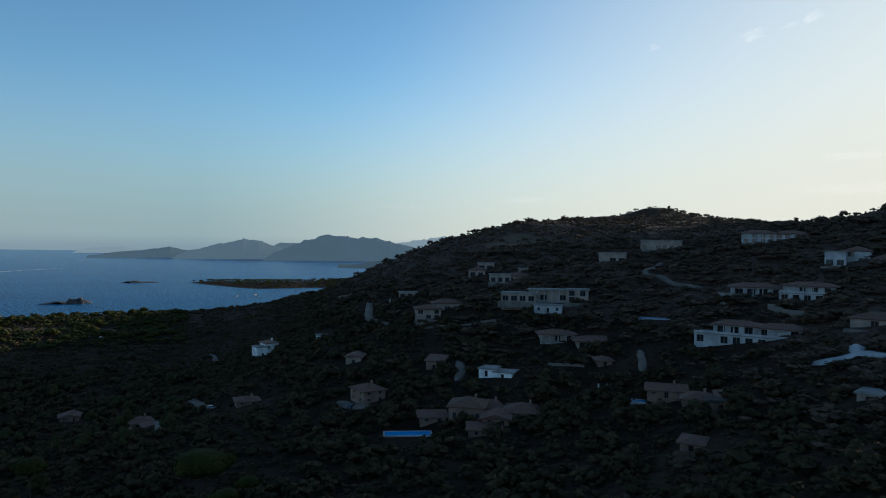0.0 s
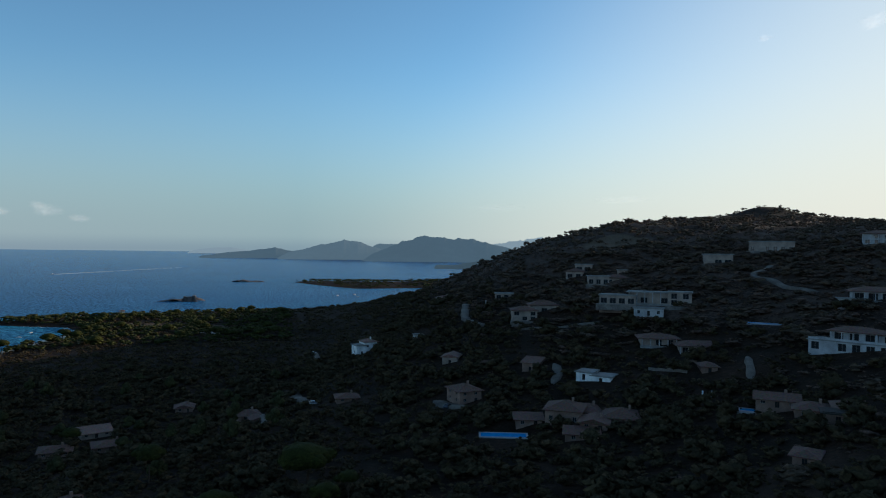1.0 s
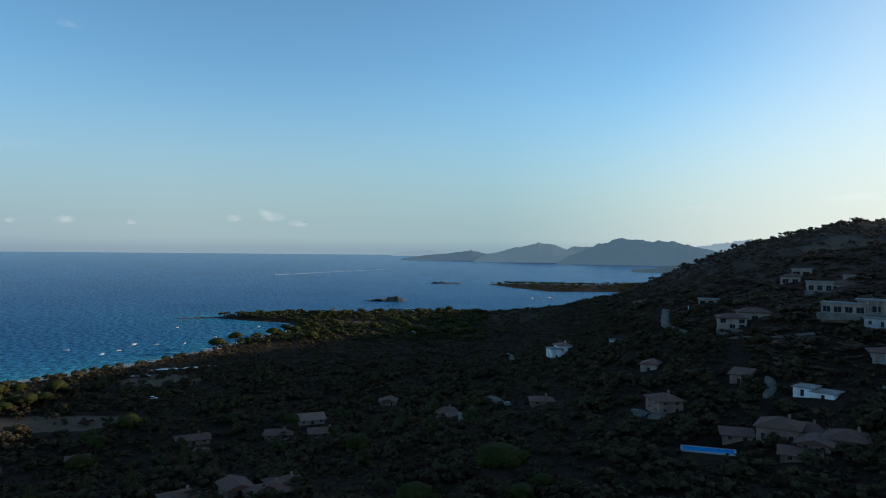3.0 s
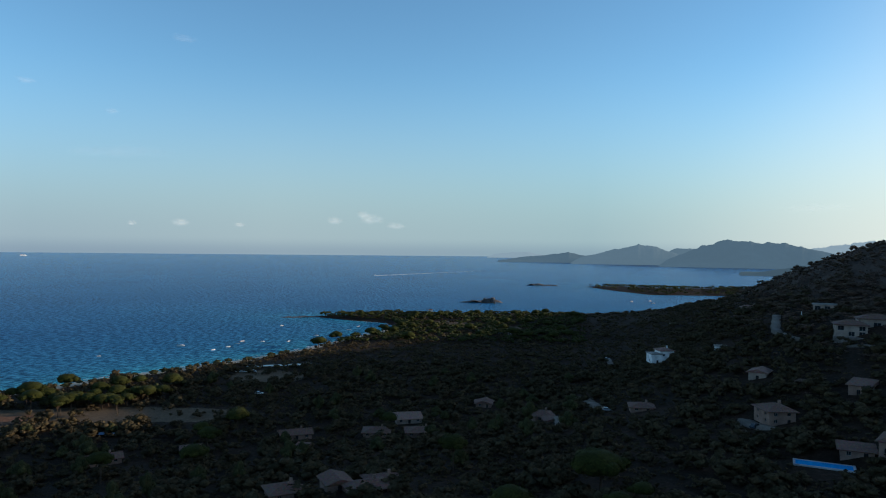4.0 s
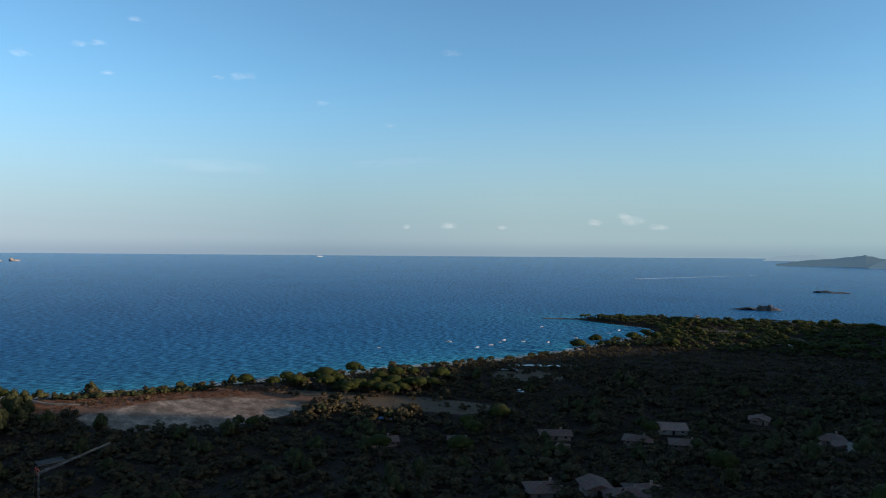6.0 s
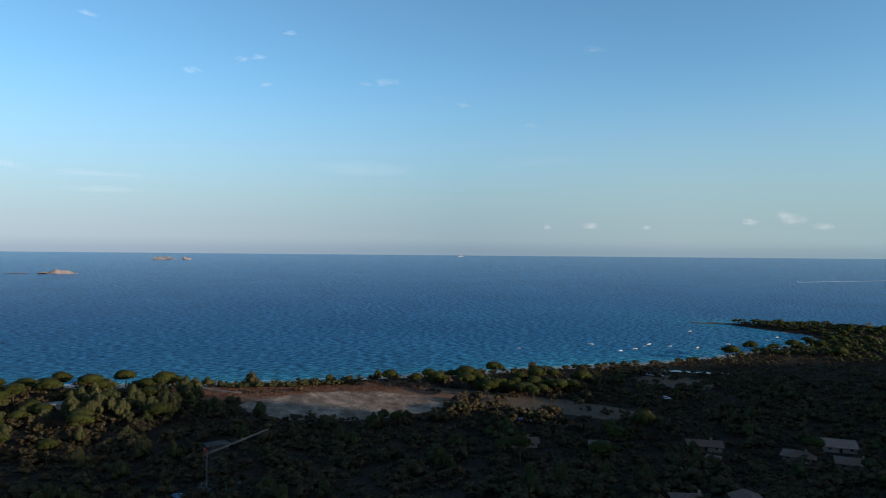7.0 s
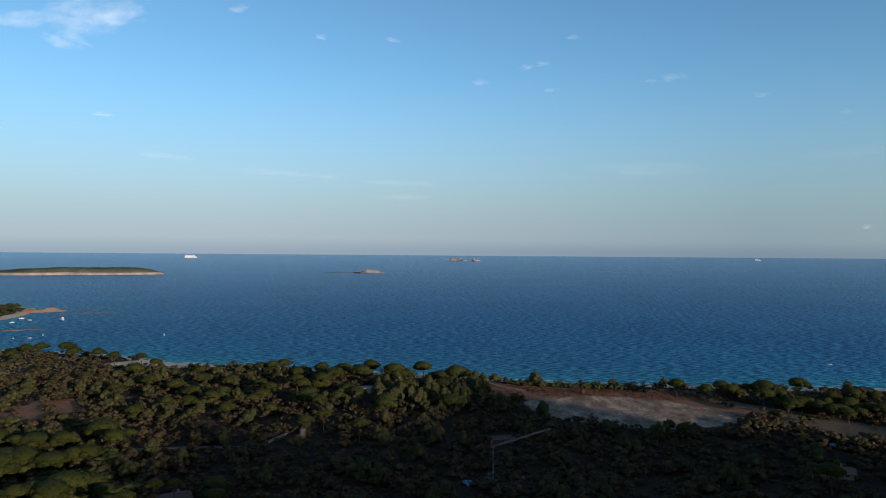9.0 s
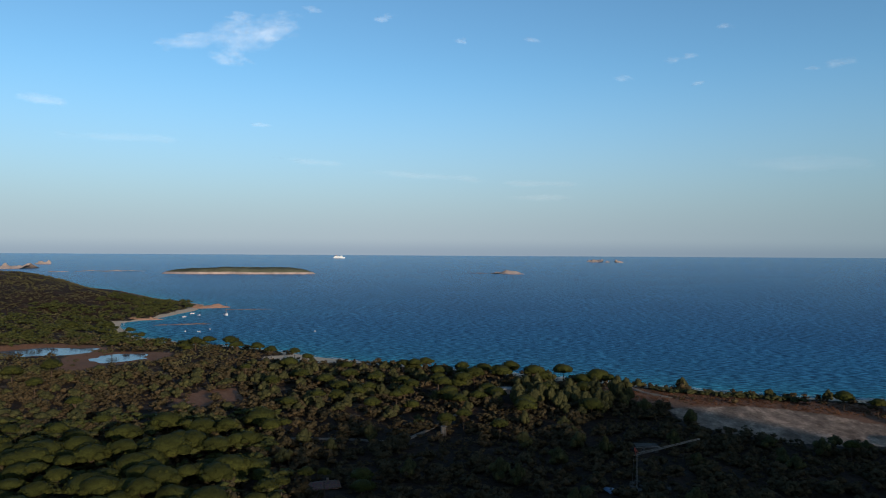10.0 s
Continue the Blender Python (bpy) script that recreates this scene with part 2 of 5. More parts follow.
ROCK = cloth("pink_granite", (0.26, 0.19, 0.16), (0.48, 0.37, 0.32), 0.5, 0.06, 0.95, 0.9, 1.0)
DARK_ROCK = cloth("dark_granite", (0.065, 0.058, 0.054), (0.17, 0.145, 0.135), 0.5, 0.06, 0.95, 0.9, 1.0)


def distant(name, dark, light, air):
    """Scrub hills of the far backdrop, kilometres off; the haze of the lit air before them is put in as emission."""
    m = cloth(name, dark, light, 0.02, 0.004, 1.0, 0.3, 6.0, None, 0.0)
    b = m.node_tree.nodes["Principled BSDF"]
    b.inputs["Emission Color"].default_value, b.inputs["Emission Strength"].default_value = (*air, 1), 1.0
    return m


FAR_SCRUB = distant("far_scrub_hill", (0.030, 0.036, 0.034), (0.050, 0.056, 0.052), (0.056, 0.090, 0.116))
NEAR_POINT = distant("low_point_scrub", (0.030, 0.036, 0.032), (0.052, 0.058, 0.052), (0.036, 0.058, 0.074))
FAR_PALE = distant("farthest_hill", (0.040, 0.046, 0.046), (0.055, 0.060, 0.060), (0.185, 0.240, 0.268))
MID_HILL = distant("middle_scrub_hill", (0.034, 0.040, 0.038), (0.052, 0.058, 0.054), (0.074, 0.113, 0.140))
ISLE_SCRUB = cloth("island_scrub", (0.060, 0.064, 0.044), (0.115, 0.116, 0.080), 0.08, 0.01, 1.0, 1.0, 2.0, None, 0.0)
GLASS = plain("window_glass", (0.025, 0.028, 0.032), 0.06, 0.0, 0.8)
FRAME = plain("grey_frame", (0.24, 0.235, 0.23), 0.5)
WOOD = cloth("brown_wood", (0.06, 0.04, 0.028), (0.14, 0.095, 0.065), 6.0, 0.6)
RUBBLE = cloth("grey_rubble", (0.035, 0.029, 0.025), (0.085, 0.072, 0.062), 2.0, 0.3, 0.95, 0.9, 0.2)
WALLS["stone"] = RUBBLE
STEEL = plain("galvanised_steel", (0.24, 0.22, 0.20), 0.45, 0.6)
RED = plain("red_paint", (0.30, 0.05, 0.03), 0.5)
HULL = plain("white_gelcoat", (0.80, 0.80, 0.80), 0.25)
CANVAS = plain("blue_tarpaulin", (0.11, 0.17, 0.26), 0.6)
BODY = [plain("white_car_paint", (0.75, 0.75, 0.75), 0.25), plain("silver_car_paint", (0.4, 0.42, 0.45), 0.3, 0.5),
        plain("dark_car_paint", (0.04, 0.05, 0.07), 0.25), plain("red_car_paint", (0.35, 0.05, 0.04), 0.25)]
RUBBER = plain("tyre_rubber", (0.02, 0.02, 0.02), 0.8)
FOAM = cloth("sea_foam", (0.55, 0.58, 0.60), (0.8, 0.8, 0.8), 1.5, 0.2)


# ---- the lie of the land ----
COAST = [(1500, 3000), (500, 1800), (50, 1480), (-250, 1400), (-430, 1385), (-485, 1340), (-400, 1250), (-310, 1175),
         (-200, 1230), (-120, 1180), (-170, 1000), (-250, 850), (-310, 780), (-445, 707), (-494, 640), (-530, 590),
         (-464, 583), (-420, 585), (-398, 565), (-387, 541), (-379, 476), (-366, 399), (-368, 333), (-377, 285),
         (-385, 240), (-393, 180), (-396, 133), (-412, 75), (-428, 30), (-444, -14), (-462, -87), (-482, -148),
         (-510, -195), (-540, -285), (-560, -330), (-624, -385), (-659, -405), (-694, -391), (-796, -394),
         (-870, -420), (-943, -520), (-1100, -680), (-1290, -960), (-1400, -1400), (-1500, -3000)]
HILLS_AND_SHADE_RISES = [(0, 0, 90, 11.3), (109, 130, 95, 11.6), (23, 168, 95, -17.0), (-79, 150, 95, 14.7), (164, 43, 95, 39.9),
         (130, -109, 95, 54.8), (177, 253, 105, 20.4), (-43, 306, 105, 18.8), (-145, 273, 105, -12.3),
         (291, 106, 105, 22.9), (289, 370, 125, 61.4), (145, 446, 125, -13.3), (0, 470, 125, 53.0),
         (-145, 446, 125, -35.4), (425, 198, 125, 7.8), (324, 562, 150, 4.0), (135, 635, 150, 48.2),
         (445, 838, 230, 64.7), (132, 940, 230, 26.6), (822, 475, 230, 126.7), (326, 1309, 320, 29.3),
         (-854, -769, 260, 27.5), (-574, -995, 260, 36.0), (285, 965, 75, 27.0), (289, 960, 22, 9.0), (60, 560, 90, 2.1),
         # two unseen rises added only to shade the plain and the pine headland
         (335, 335, 62, 17.0), (70, 965, 105, 29.0),
         # after the first, five unseen hills added to throw shade over the plain
         (-15, 600, 80, 3.9), (528, 772, 26, 52.0), (540, 742, 34, 58.0), (573, 705, 44, 73.0), (592, 632, 42, 76.0), (608, 566, 38, 74.0)]
# lake bed, two ponds and two pool terraces: middle, half lengths, turn, level
FLATS = [(-326, 112, 52, 33, 68, 2.3), (-456, -339, 32, 22, 120, 3.0), (-441, -272, 25, 20, 118, 3.0), (-10, 209, 9, 5, 5, 23.4),
         (84, 281, 8, 4, -22, 51.0)]


def smooth(v, a, b):
    u = np.clip((v - a) / (b - a), 0, 1)
    return u * u * (3 - 2 * u)


def inland(x, y):
    """Metres from the shore, more than 0 on land and less than 0 at sea."""
    x, y = np.asarray(x, float), np.asarray(y, float)
    ring = COAST + [(6000, -3000), (6000, 3000)]
    best, inside = np.full(x.shape, 1e9), np.zeros(x.shape, bool)
    for (ax, ay), (bx, by) in zip(ring, ring[1:] + ring[:1]):
        dx, dy = bx - ax, by - ay
        u = np.clip(((x - ax) * dx + (y - ay) * dy) / (dx * dx + dy * dy), 0, 1)
        best = np.minimum(best, np.hypot(x - ax - u * dx, y - ay - u * dy))
        if dy:
            inside ^= ((ay > y) != (by > y)) & (x < ax + (y - ay) * dx / dy)
    return np.where(inside, best, -best)


def ground(x, y):
    """Height of the land, or of the sea bed, in metres."""
    x, y = np.asarray(x, float), np.asarray(y, float)
    s = inland(x, y)
    z = np.where(s > 0, 2.4 * (1 - np.exp(-np.maximum(s, 0) / 18)) + 5 * smooth(s, 110, 380), np.maximum(s * 0.08, -6))
    low, lift = np.where(s > 0, 2.4 * (1 - np.exp(-np.maximum(s, 0) / 18)) + 2.5 * smooth(s, 110, 380), -9), smooth(s, 20, 150)
    for hx, hy, reach, high in HILLS_AND_SHADE_RISES:
        z = z + lift * high * np.exp(-((x - hx) ** 2 + (y - hy) ** 2) / (2 * reach * reach))
    z = np.maximum(z, low)
    rough = np.sin(x / 19 + 1.7 * np.sin(y / 27)) * np.sin(y / 16 - 1.3 * np.sin(x / 33 + 2))
    rough = rough + 0.5 * np.sin(x / 7.3 + y / 11 + 2 * np.sin(y / 9)) * np.sin(y / 6.1 - x / 13)
    z = z + rough * (0.25 + 1.1 * smooth(z, 10, 60)) * smooth(s, 60, 160)
    for fx, fy, a, b, way, level in FLATS:
        u, v = np.cos(radians(way)), np.sin(radians(way))
        r = np.hypot(((x - fx) * u + (y - fy) * v) / a, ((y - fy) * u - (x - fx) * v) / b)
        z = z + (level - 0.35 - z) * (1 - smooth(r, 0.95, 1.5))
    return z

# ---- helpers of this scene ----
rng = np.random.default_rng(7)
CLEAR = []          # middles and reaches of places without bushes


def mesh_of(name, verts, faces, *mats):
    """A mesh from arrays: verts (n, 3), faces (m, 3) or (m, 4)."""
    verts, faces = np.asarray(verts, np.float32), np.asarray(faces, np.int32)
    me = bpy.data.meshes.new(name)
    me.vertices.add(len(verts))
    me.vertices.foreach_set("co", verts.ravel())
    k = faces.shape[1]
    me.loops.add(faces.size)
    me.loops.foreach_set("vertex_index", faces.ravel())
    me.polygons.add(len(faces))
    me.polygons.foreach_set("loop_start", np.arange(0, faces.size, k, dtype=np.int32))
    me.update(calc_edges=True)
    me.validate()
    for m in mats:
        me.materials.append(m)
    return me


def marks(me, name, values):
    a = me.attributes.new(name, "FLOAT", "POINT")
    a.data.foreach_set("value", np.asarray(values, np.float32))


def soft(me):
    me.polygons.foreach_set("use_smooth", np.ones(len(me.polygons), bool))
    return me


def part(name, bm, material, parent, label=""):
    """One mesh object under a thing or a part, from a bmesh or a mesh."""
    if isinstance(bm, bmesh.types.BMesh):
        me = bpy.data.meshes.new(name)
        bm.to_mesh(me)
        bm.free()
        me.materials.append(material)
    else:
        me = bm
    ob = new(name, me)
    ob.parent = parent
    return tagged(ob, label)


def thing(name, m, label, category, group="", kind=""):
    ob = new(name)
    ob.empty_display_size = 0.5
    ob.matrix_basis = m
    return tagged(ob, label, category, group, kind)


def box(bm, x0, x1, y0, y1, z0, z1, bevel=0.0):
    v = [bm.verts.new((x, y, z)) for z in (z0, z1) for x, y in ((x0, y0), (x1, y0), (x1, y1), (x0, y1))]
    f = [bm.faces.new([v[i] for i in q]) for q in ((3, 2, 1, 0), (4, 5, 6, 7), (0, 1, 5, 4), (1, 2, 6, 5), (2, 3, 7, 6), (3, 0, 4, 7))]
    if bevel:
        bmesh.ops.bevel(bm, geom=list({e for q in f for e in q.edges}), offset=bevel, segments=1, affect="EDGES")
    return bm


def boxed(*a):
    return box(bmesh.new(), *a)


def tube(bm, a, b, ra, rb, sides=6):
    a, b = Vector(a), Vector(b)
    q = (b - a).to_track_quat("Z", "Y")
    rings = []
    for c, r in ((a, ra), (b, rb)):
        rings.append([bm.verts.new(c + q @ Vector((r * math.cos(i * math.tau / sides), r * math.sin(i * math.tau / sides), 0))) for i in range(sides)])
    for i in range(sides):
        j = (i + 1) % sides
        bm.faces.new((rings[0][i], rings[0][j], rings[1][j], rings[1][i]))
    bm.faces.new(rings[0][::-1])
    bm.faces.new(rings[1])
    return bm


def level(x, y):
    return float(ground(np.array([x]), np.array([y]))[0])


def waves_of(x, y, seed, size):
    """Smooth noise of about -1 to 1 from summed sines, for arrays."""
    r, out = np.random.default_rng(seed), 0.0
    for k in range(6):
        a, s = r.uniform(0, math.tau), (1.7 ** k) / size
        out = out + np.sin((x * math.cos(a) + y * math.sin(a)) * s * math.tau + r.uniform(0, 6) + 1.5 * np.sin((y * math.cos(a) - x * math.sin(a)) * s * 3)) * 0.62 ** k
    return out / 1.7


# ---- ground and sea ----
def polar(azimuths, rings):
    a, d = np.meshgrid(np.radians(azimuths), rings)
    n, k = len(azimuths), len(rings)
    i, j = np.meshgrid(np.arange(n), np.arange(k - 1))
    i2 = (i + 1) % n
    faces = np.stack([j * n + i, j * n + i2, (j + 1) * n + i2, (j + 1) * n + i], -1).reshape(-1, 4)[:, ::-1]
    return (-d * np.sin(a)).ravel(), (d * np.cos(a)).ravel(), faces


def in_flat(x, y, flat, grow=1.0):
    fx, fy, a, b, way, _ = flat
    u, v = np.cos(radians(way)), np.sin(radians(way))
    return np.hypot(((x - fx) * u + (y - fy) * v) / a, ((y - fy) * u - (x - fx) * v) / b) / grow


def cover(x, y):
    """How much of the ground is sand, lake bed, red earth and dry grass at each place, each about 0 to 1."""
    s = inland(x, y)
    n = waves_of(x, y, 5, 60)
    width = np.where(y < -300, 9, 12) + 5 * waves_of(x, y, 6, 170)
    beach = np.maximum(smooth(y, -520, -400), 0) * (1 - smooth(y, 515, 570))
    sand = (1 - smooth(s, width * 0.8, width * 1.5)) * beach
    sand = np.maximum(sand, (1 - smooth(np.hypot((x + 545) / 30, (y + 285) / 34), 0.8, 1.2)))
    sand = np.maximum(sand, 1 - smooth(np.hypot((x + 466) / 16, (y + 148) / 34), 0.8, 1.2))
    lake = 1 - smooth(in_flat(x, y, FLATS[0]) + 0.05 * n, 0.86, 0.97)
    seaward = smooth((y - 112) * 0.37 - (x + 326) * 0.93, 2, 14)
    rim = (1 - smooth(in_flat(x, y, FLATS[0]) + 0.12 * n, 1.15, 1.5)) * seaward
    for f in FLATS[1:3]:
        rim = np.maximum(rim, 1 - smooth(in_flat(x, y, f) + 0.15 * n, 1.2, 1.7))
    earth = np.maximum(rim, 1 - smooth(np.hypot((x + 334) / 24, (y + 158) / 17) + 0.45 * waves_of(x, y, 31, 16), 0.6, 1.3))
    earth = np.maximum(earth, 1 - smooth(np.hypot((x + 404) / 24, (y + 276) / 19) + 0.2 * n, 0.8, 1.2))
    earth = np.maximum(earth, (1 - smooth(np.abs(s - 36), 8, 26)) * smooth(y, 20, 60) * (1 - smooth(y, 150, 190)))
    u, v = (x + 290) * 0.54 - (y - 195) * 0.84, (x + 290) * 0.84 + (y - 195) * 0.54
    grass = (1 - smooth(np.hypot(u / 15, v / 66) + 0.1 * n, 0.8, 1.15))
    grass = np.maximum(grass, 0.75 * (1 - smooth(np.hypot((x + 300) / 26, (y - 300) / 20) + 0.1 * n, 0.8, 1.2)))
    grass = np.maximum(grass, 0.6 * (1 - smooth(np.hypot((x + 330) / 60, (y - 600) / 22) + 0.2 * n, 0.8, 1.2)))
    grass = np.maximum(grass, 0.85 * (1 - smooth(np.hypot((x - 48) / 24, (y - 480) / 22) + 0.2 * n, 0.7, 1.2)))
    south = smooth(-x, 240, 300) * smooth(-y, 20, 90) * (0.12 + 0.40 * waves_of(x, y, 9, 40))
    grass = np.maximum(grass, np.clip(south, 0, 0.8))
    rock = np.where(y > 560, 0.12, 0.95) * (s < 6) * (s > -6) * (1 - beach)
    return sand, lake, np.maximum(earth, rock), grass


AZ = np.concatenate([np.arange(-42, 136, 0.42), np.arange(136, 318, 3.0)])
RINGS = np.concatenate([[0.02, 20, 40, 55], 70 * 1.012 ** np.arange(0, 268), np.geomspace(1750, 9000, 16)])
x, y, faces = polar(AZ, RINGS)
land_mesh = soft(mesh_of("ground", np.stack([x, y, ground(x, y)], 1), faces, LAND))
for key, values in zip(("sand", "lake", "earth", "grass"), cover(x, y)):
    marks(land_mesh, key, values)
# where the ground takes the paler tone that stands in for haze
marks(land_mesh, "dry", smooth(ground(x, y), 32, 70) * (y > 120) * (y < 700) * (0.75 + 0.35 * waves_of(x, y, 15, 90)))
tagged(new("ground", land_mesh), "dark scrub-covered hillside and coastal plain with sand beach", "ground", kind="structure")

x, y, faces = polar(np.concatenate([np.arange(-10, 136, 0.5), np.arange(136, 350, 4.0)]), np.concatenate([[100, 200], 300 * 1.018 ** np.arange(0, 120), np.geomspace(2700, 9000, 14)]))
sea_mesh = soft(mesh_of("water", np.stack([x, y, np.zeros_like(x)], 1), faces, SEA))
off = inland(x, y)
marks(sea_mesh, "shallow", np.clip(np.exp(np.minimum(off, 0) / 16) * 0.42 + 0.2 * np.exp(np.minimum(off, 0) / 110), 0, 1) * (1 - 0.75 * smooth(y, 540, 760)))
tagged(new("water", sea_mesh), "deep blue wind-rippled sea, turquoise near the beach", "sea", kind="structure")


def pond(flat, shrink, wild=1.0):
    fx, fy, a, b, way, z = flat
    bm = bmesh.new()
    ring = []
    for k in range(60):
        g = k / 60 * math.tau
        r = shrink * (1 + wild * (0.16 * math.sin(2 * g + fx) + 0.09 * math.sin(5 * g + fy) + 0.05 * math.sin(9 * g)))
        u, v = a * r * math.cos(g), b * r * math.sin(g)
        c, s = math.cos(radians(way)), math.sin(radians(way))
        ring.append(bm.verts.new((fx + u * c - v * s, fy + u * s + v * c, z)))
    bm.faces.new(ring)
    me = bpy.data.meshes.new("pond")
    bm.to_mesh(me)
    bm.free()
    me.materials.append(POND)
    tagged(new("pond", me), "shallow pale lagoon pond in a reddish mud basin", "pond", kind="structure")


pond(FLATS[1], 1.0)
pond(FLATS[2], 0.8)
pond((-319, 331, 17, 4.5, 47, 2.75), 0.85, 2.2)
pond((-309, 345, 9, 3, 40, 2.75), 0.8, 2.0)
CLEAR.extend([(-436, -318, 20), (-452, -322, 20), (-416, -268, 16), (-324, 326, 7), (-313, 338, 7), (-318, 332, 6)])


def ribbon(name, points, width, material, label, category="track"):
    """A strip of road laid on the ground along a line."""
    pts = [Vector((*p, 0)) for p in points]
    line = []
    for i in range(len(pts) - 1):
        p0, p1, p2, p3 = pts[max(i - 1, 0)], pts[i], pts[i + 1], pts[min(i + 2, len(pts) - 1)]
        n = max(3, int((p2 - p1).length / 1.5))
        for k in range(n):
            u = k / n
            line.append(0.5 * (2 * p1 + (p2 - p0) * u + (2 * p0 - 5 * p1 + 4 * p2 - p3) * u * u + (3 * p1 - p0 - 3 * p2 + p3) * u ** 3))
    line.append(pts[-1])
    vs, fs = [], []
    for i, p in enumerate(line):
        d = (line[min(i + 1, len(line) - 1)] - line[max(i - 1, 0)]).normalized()
        side = Vector((-d.y, d.x, 0))
        w = width * (0.5 + 0.06 * math.sin(i * 0.9)) * min(1.0, 0.25 + 0.25 * min(i, len(line) - 1 - i))
        z = max(level(p.x + k * w * side.x, p.y + k * w * side.y) for k in (-1, 0, 1)) + 0.45
        for k, dz in ((-1.25, -1.2), (-1, 0), (1, 0), (1.25, -1.2)):
            vs.append((p.x + k * w * side.x, p.y + k * w * side.y, z + dz))
        if i % 2 == 0:
            CLEAR.append((p.x, p.y, width * 0.5 + 1.2))
        if i:
            b = (i - 1) * 4
            for k in range(3):
                fs.append((b + k, b + 4 + k, b + 5 + k, b + 1 + k))
    tagged(new(name, mesh_of(name, vs, fs, material)), label, category, kind="structure")


# ---- far land and islands ----
def azimuth_point(az, d):
    return -d * math.sin(radians(az)), d * math.cos(radians(az))


def far_ridge(az_from, az_to, d, deep, peaks, material, label, seed):
    """A far headland: a long ridge across the view through the given crest points (azimuth, height)."""
    n, k = 220, 26
    az = np.linspace(az_from, az_to, n)
    order = np.argsort([p[0] for p in peaks])
    crest = np.interp(az, [peaks[k][0] for k in order], [peaks[k][1] for k in order])
    crest = np.convolve(np.pad(crest, 2, mode="edge"), np.hanning(7)[1:-1] / np.hanning(7).sum(), mode="valid")
    crest = crest * (1 + 0.045 * waves_of(az * 60, az * 0, seed + 2, 110))
    ends = smooth(np.abs(az - az_from), 0, abs(az_to - az_from) * 0.06) * smooth(np.abs(az - az_to), 0, abs(az_to - az_from) * 0.06)
    crest = crest * ends
    v = np.linspace(0, 1, k)
    A, Vv = np.meshgrid(az, v)
    D = d + deep * Vv
    X, Y = -D * np.sin(np.radians(A)), D * np.cos(np.radians(A))
    Z = crest[None, :] * np.minimum(np.clip(Vv / 0.2, 0, 1), np.clip((1 - Vv) / 0.75, 0, 1))
    Z = Z * (1 + 0.04 * waves_of(X, Y, seed, 420) * np.sin(np.pi * Vv * 2)) + waves_of(X, Y, seed + 1, 110) * 0.045 * Z + 2.2 * ends[None, :] - 2.5
    Z[0], Z[-1] = -8, -8
    i, j = np.meshgrid(np.arange(n - 1), np.arange(k - 1))
    faces = np.stack([j * n + i, j * n + i + 1, (j + 1) * n + i + 1, (j + 1) * n + i], -1).reshape(-1, 4)
    if az_to > az_from:
        faces = faces[:, ::-1]
    me = soft(mesh_of("far_headland", np.stack([X.ravel(), Y.ravel(), Z.ravel()], 1), faces, material))
    return tagged(new("far_headland", me), label, "backdrop", kind="structure")


def rocky_isle(name, x, y, turn_deg, length, width, high, material, label, seed, knobs=5, top=None, flat=False):
    """An island: one craggy mound with knobs of rock, in a rough oval."""
    r = np.random.default_rng(seed)
    n, k = 72, 16
    g, q = np.meshgrid(np.linspace(0, math.tau, n, endpoint=False), np.linspace(1, 0, k))
    edge = 1 + 0.18 * np.sin(2 * g + seed) + 0.12 * np.sin(3 * g + 2 * seed) + 0.08 * np.sin(7 * g + seed * 3)
    X, Y = q * edge * length / 2 * np.cos(g), q * edge * width / 2 * np.sin(g)
    Z = high * (0.92 * (1 - q ** 7) * (0.93 + 0.07 * np.cos(3 * g)) if flat else 0.45 * (1 - q ** 2.5))
    for _ in range(knobs):
        kx, ky, ks = r.uniform(-0.36, 0.36) * length, r.uniform(-0.25, 0.25) * width, r.uniform(0.09, 0.2) * length
        Z = np.maximum(Z, high * r.uniform(0.5, 1.0) * np.exp(-(((X - kx) / ks) ** 2 + ((Y - ky) / (ks * 0.6 + width * 0.1)) ** 2)))
    Z = Z * (1 + (0.06 if flat else 0.2) * waves_of(X, Y, seed, length * 0.12)) - 0.9 * q ** 6
    i, j = np.meshgrid(np.arange(n), np.arange(k - 1))
    i2 = (i + 1) % n
    faces = np.stack([j * n + i, j * n + i2, (j + 1) * n + i2, (j + 1) * n + i], -1).reshape(-1, 4)
    me = mesh_of(name, np.stack([X.ravel(), Y.ravel(), Z.ravel()], 1), faces, material, top or material)
    if top:
        zs = Z.ravel()[faces].mean(1)
        me.polygons.foreach_set("material_index", (zs > high * 0.24).astype(np.int32))
    ob = new(name, me)
    ob.matrix_basis = pose(x, y, 0, 0, 0, turn_deg)
    return tagged(ob, label, "island", kind="structure")


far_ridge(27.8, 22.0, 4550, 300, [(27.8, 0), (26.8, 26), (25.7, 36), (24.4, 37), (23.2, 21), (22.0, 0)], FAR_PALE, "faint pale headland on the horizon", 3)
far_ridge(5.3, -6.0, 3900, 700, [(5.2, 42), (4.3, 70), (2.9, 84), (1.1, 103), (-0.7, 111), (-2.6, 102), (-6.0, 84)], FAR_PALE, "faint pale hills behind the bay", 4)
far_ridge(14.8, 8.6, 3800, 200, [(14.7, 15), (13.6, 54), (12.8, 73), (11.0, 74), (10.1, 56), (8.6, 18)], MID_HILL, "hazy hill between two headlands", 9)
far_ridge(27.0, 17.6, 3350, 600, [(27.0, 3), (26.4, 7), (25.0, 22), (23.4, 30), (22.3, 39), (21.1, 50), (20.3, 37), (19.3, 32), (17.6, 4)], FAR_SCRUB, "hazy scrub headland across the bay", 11)
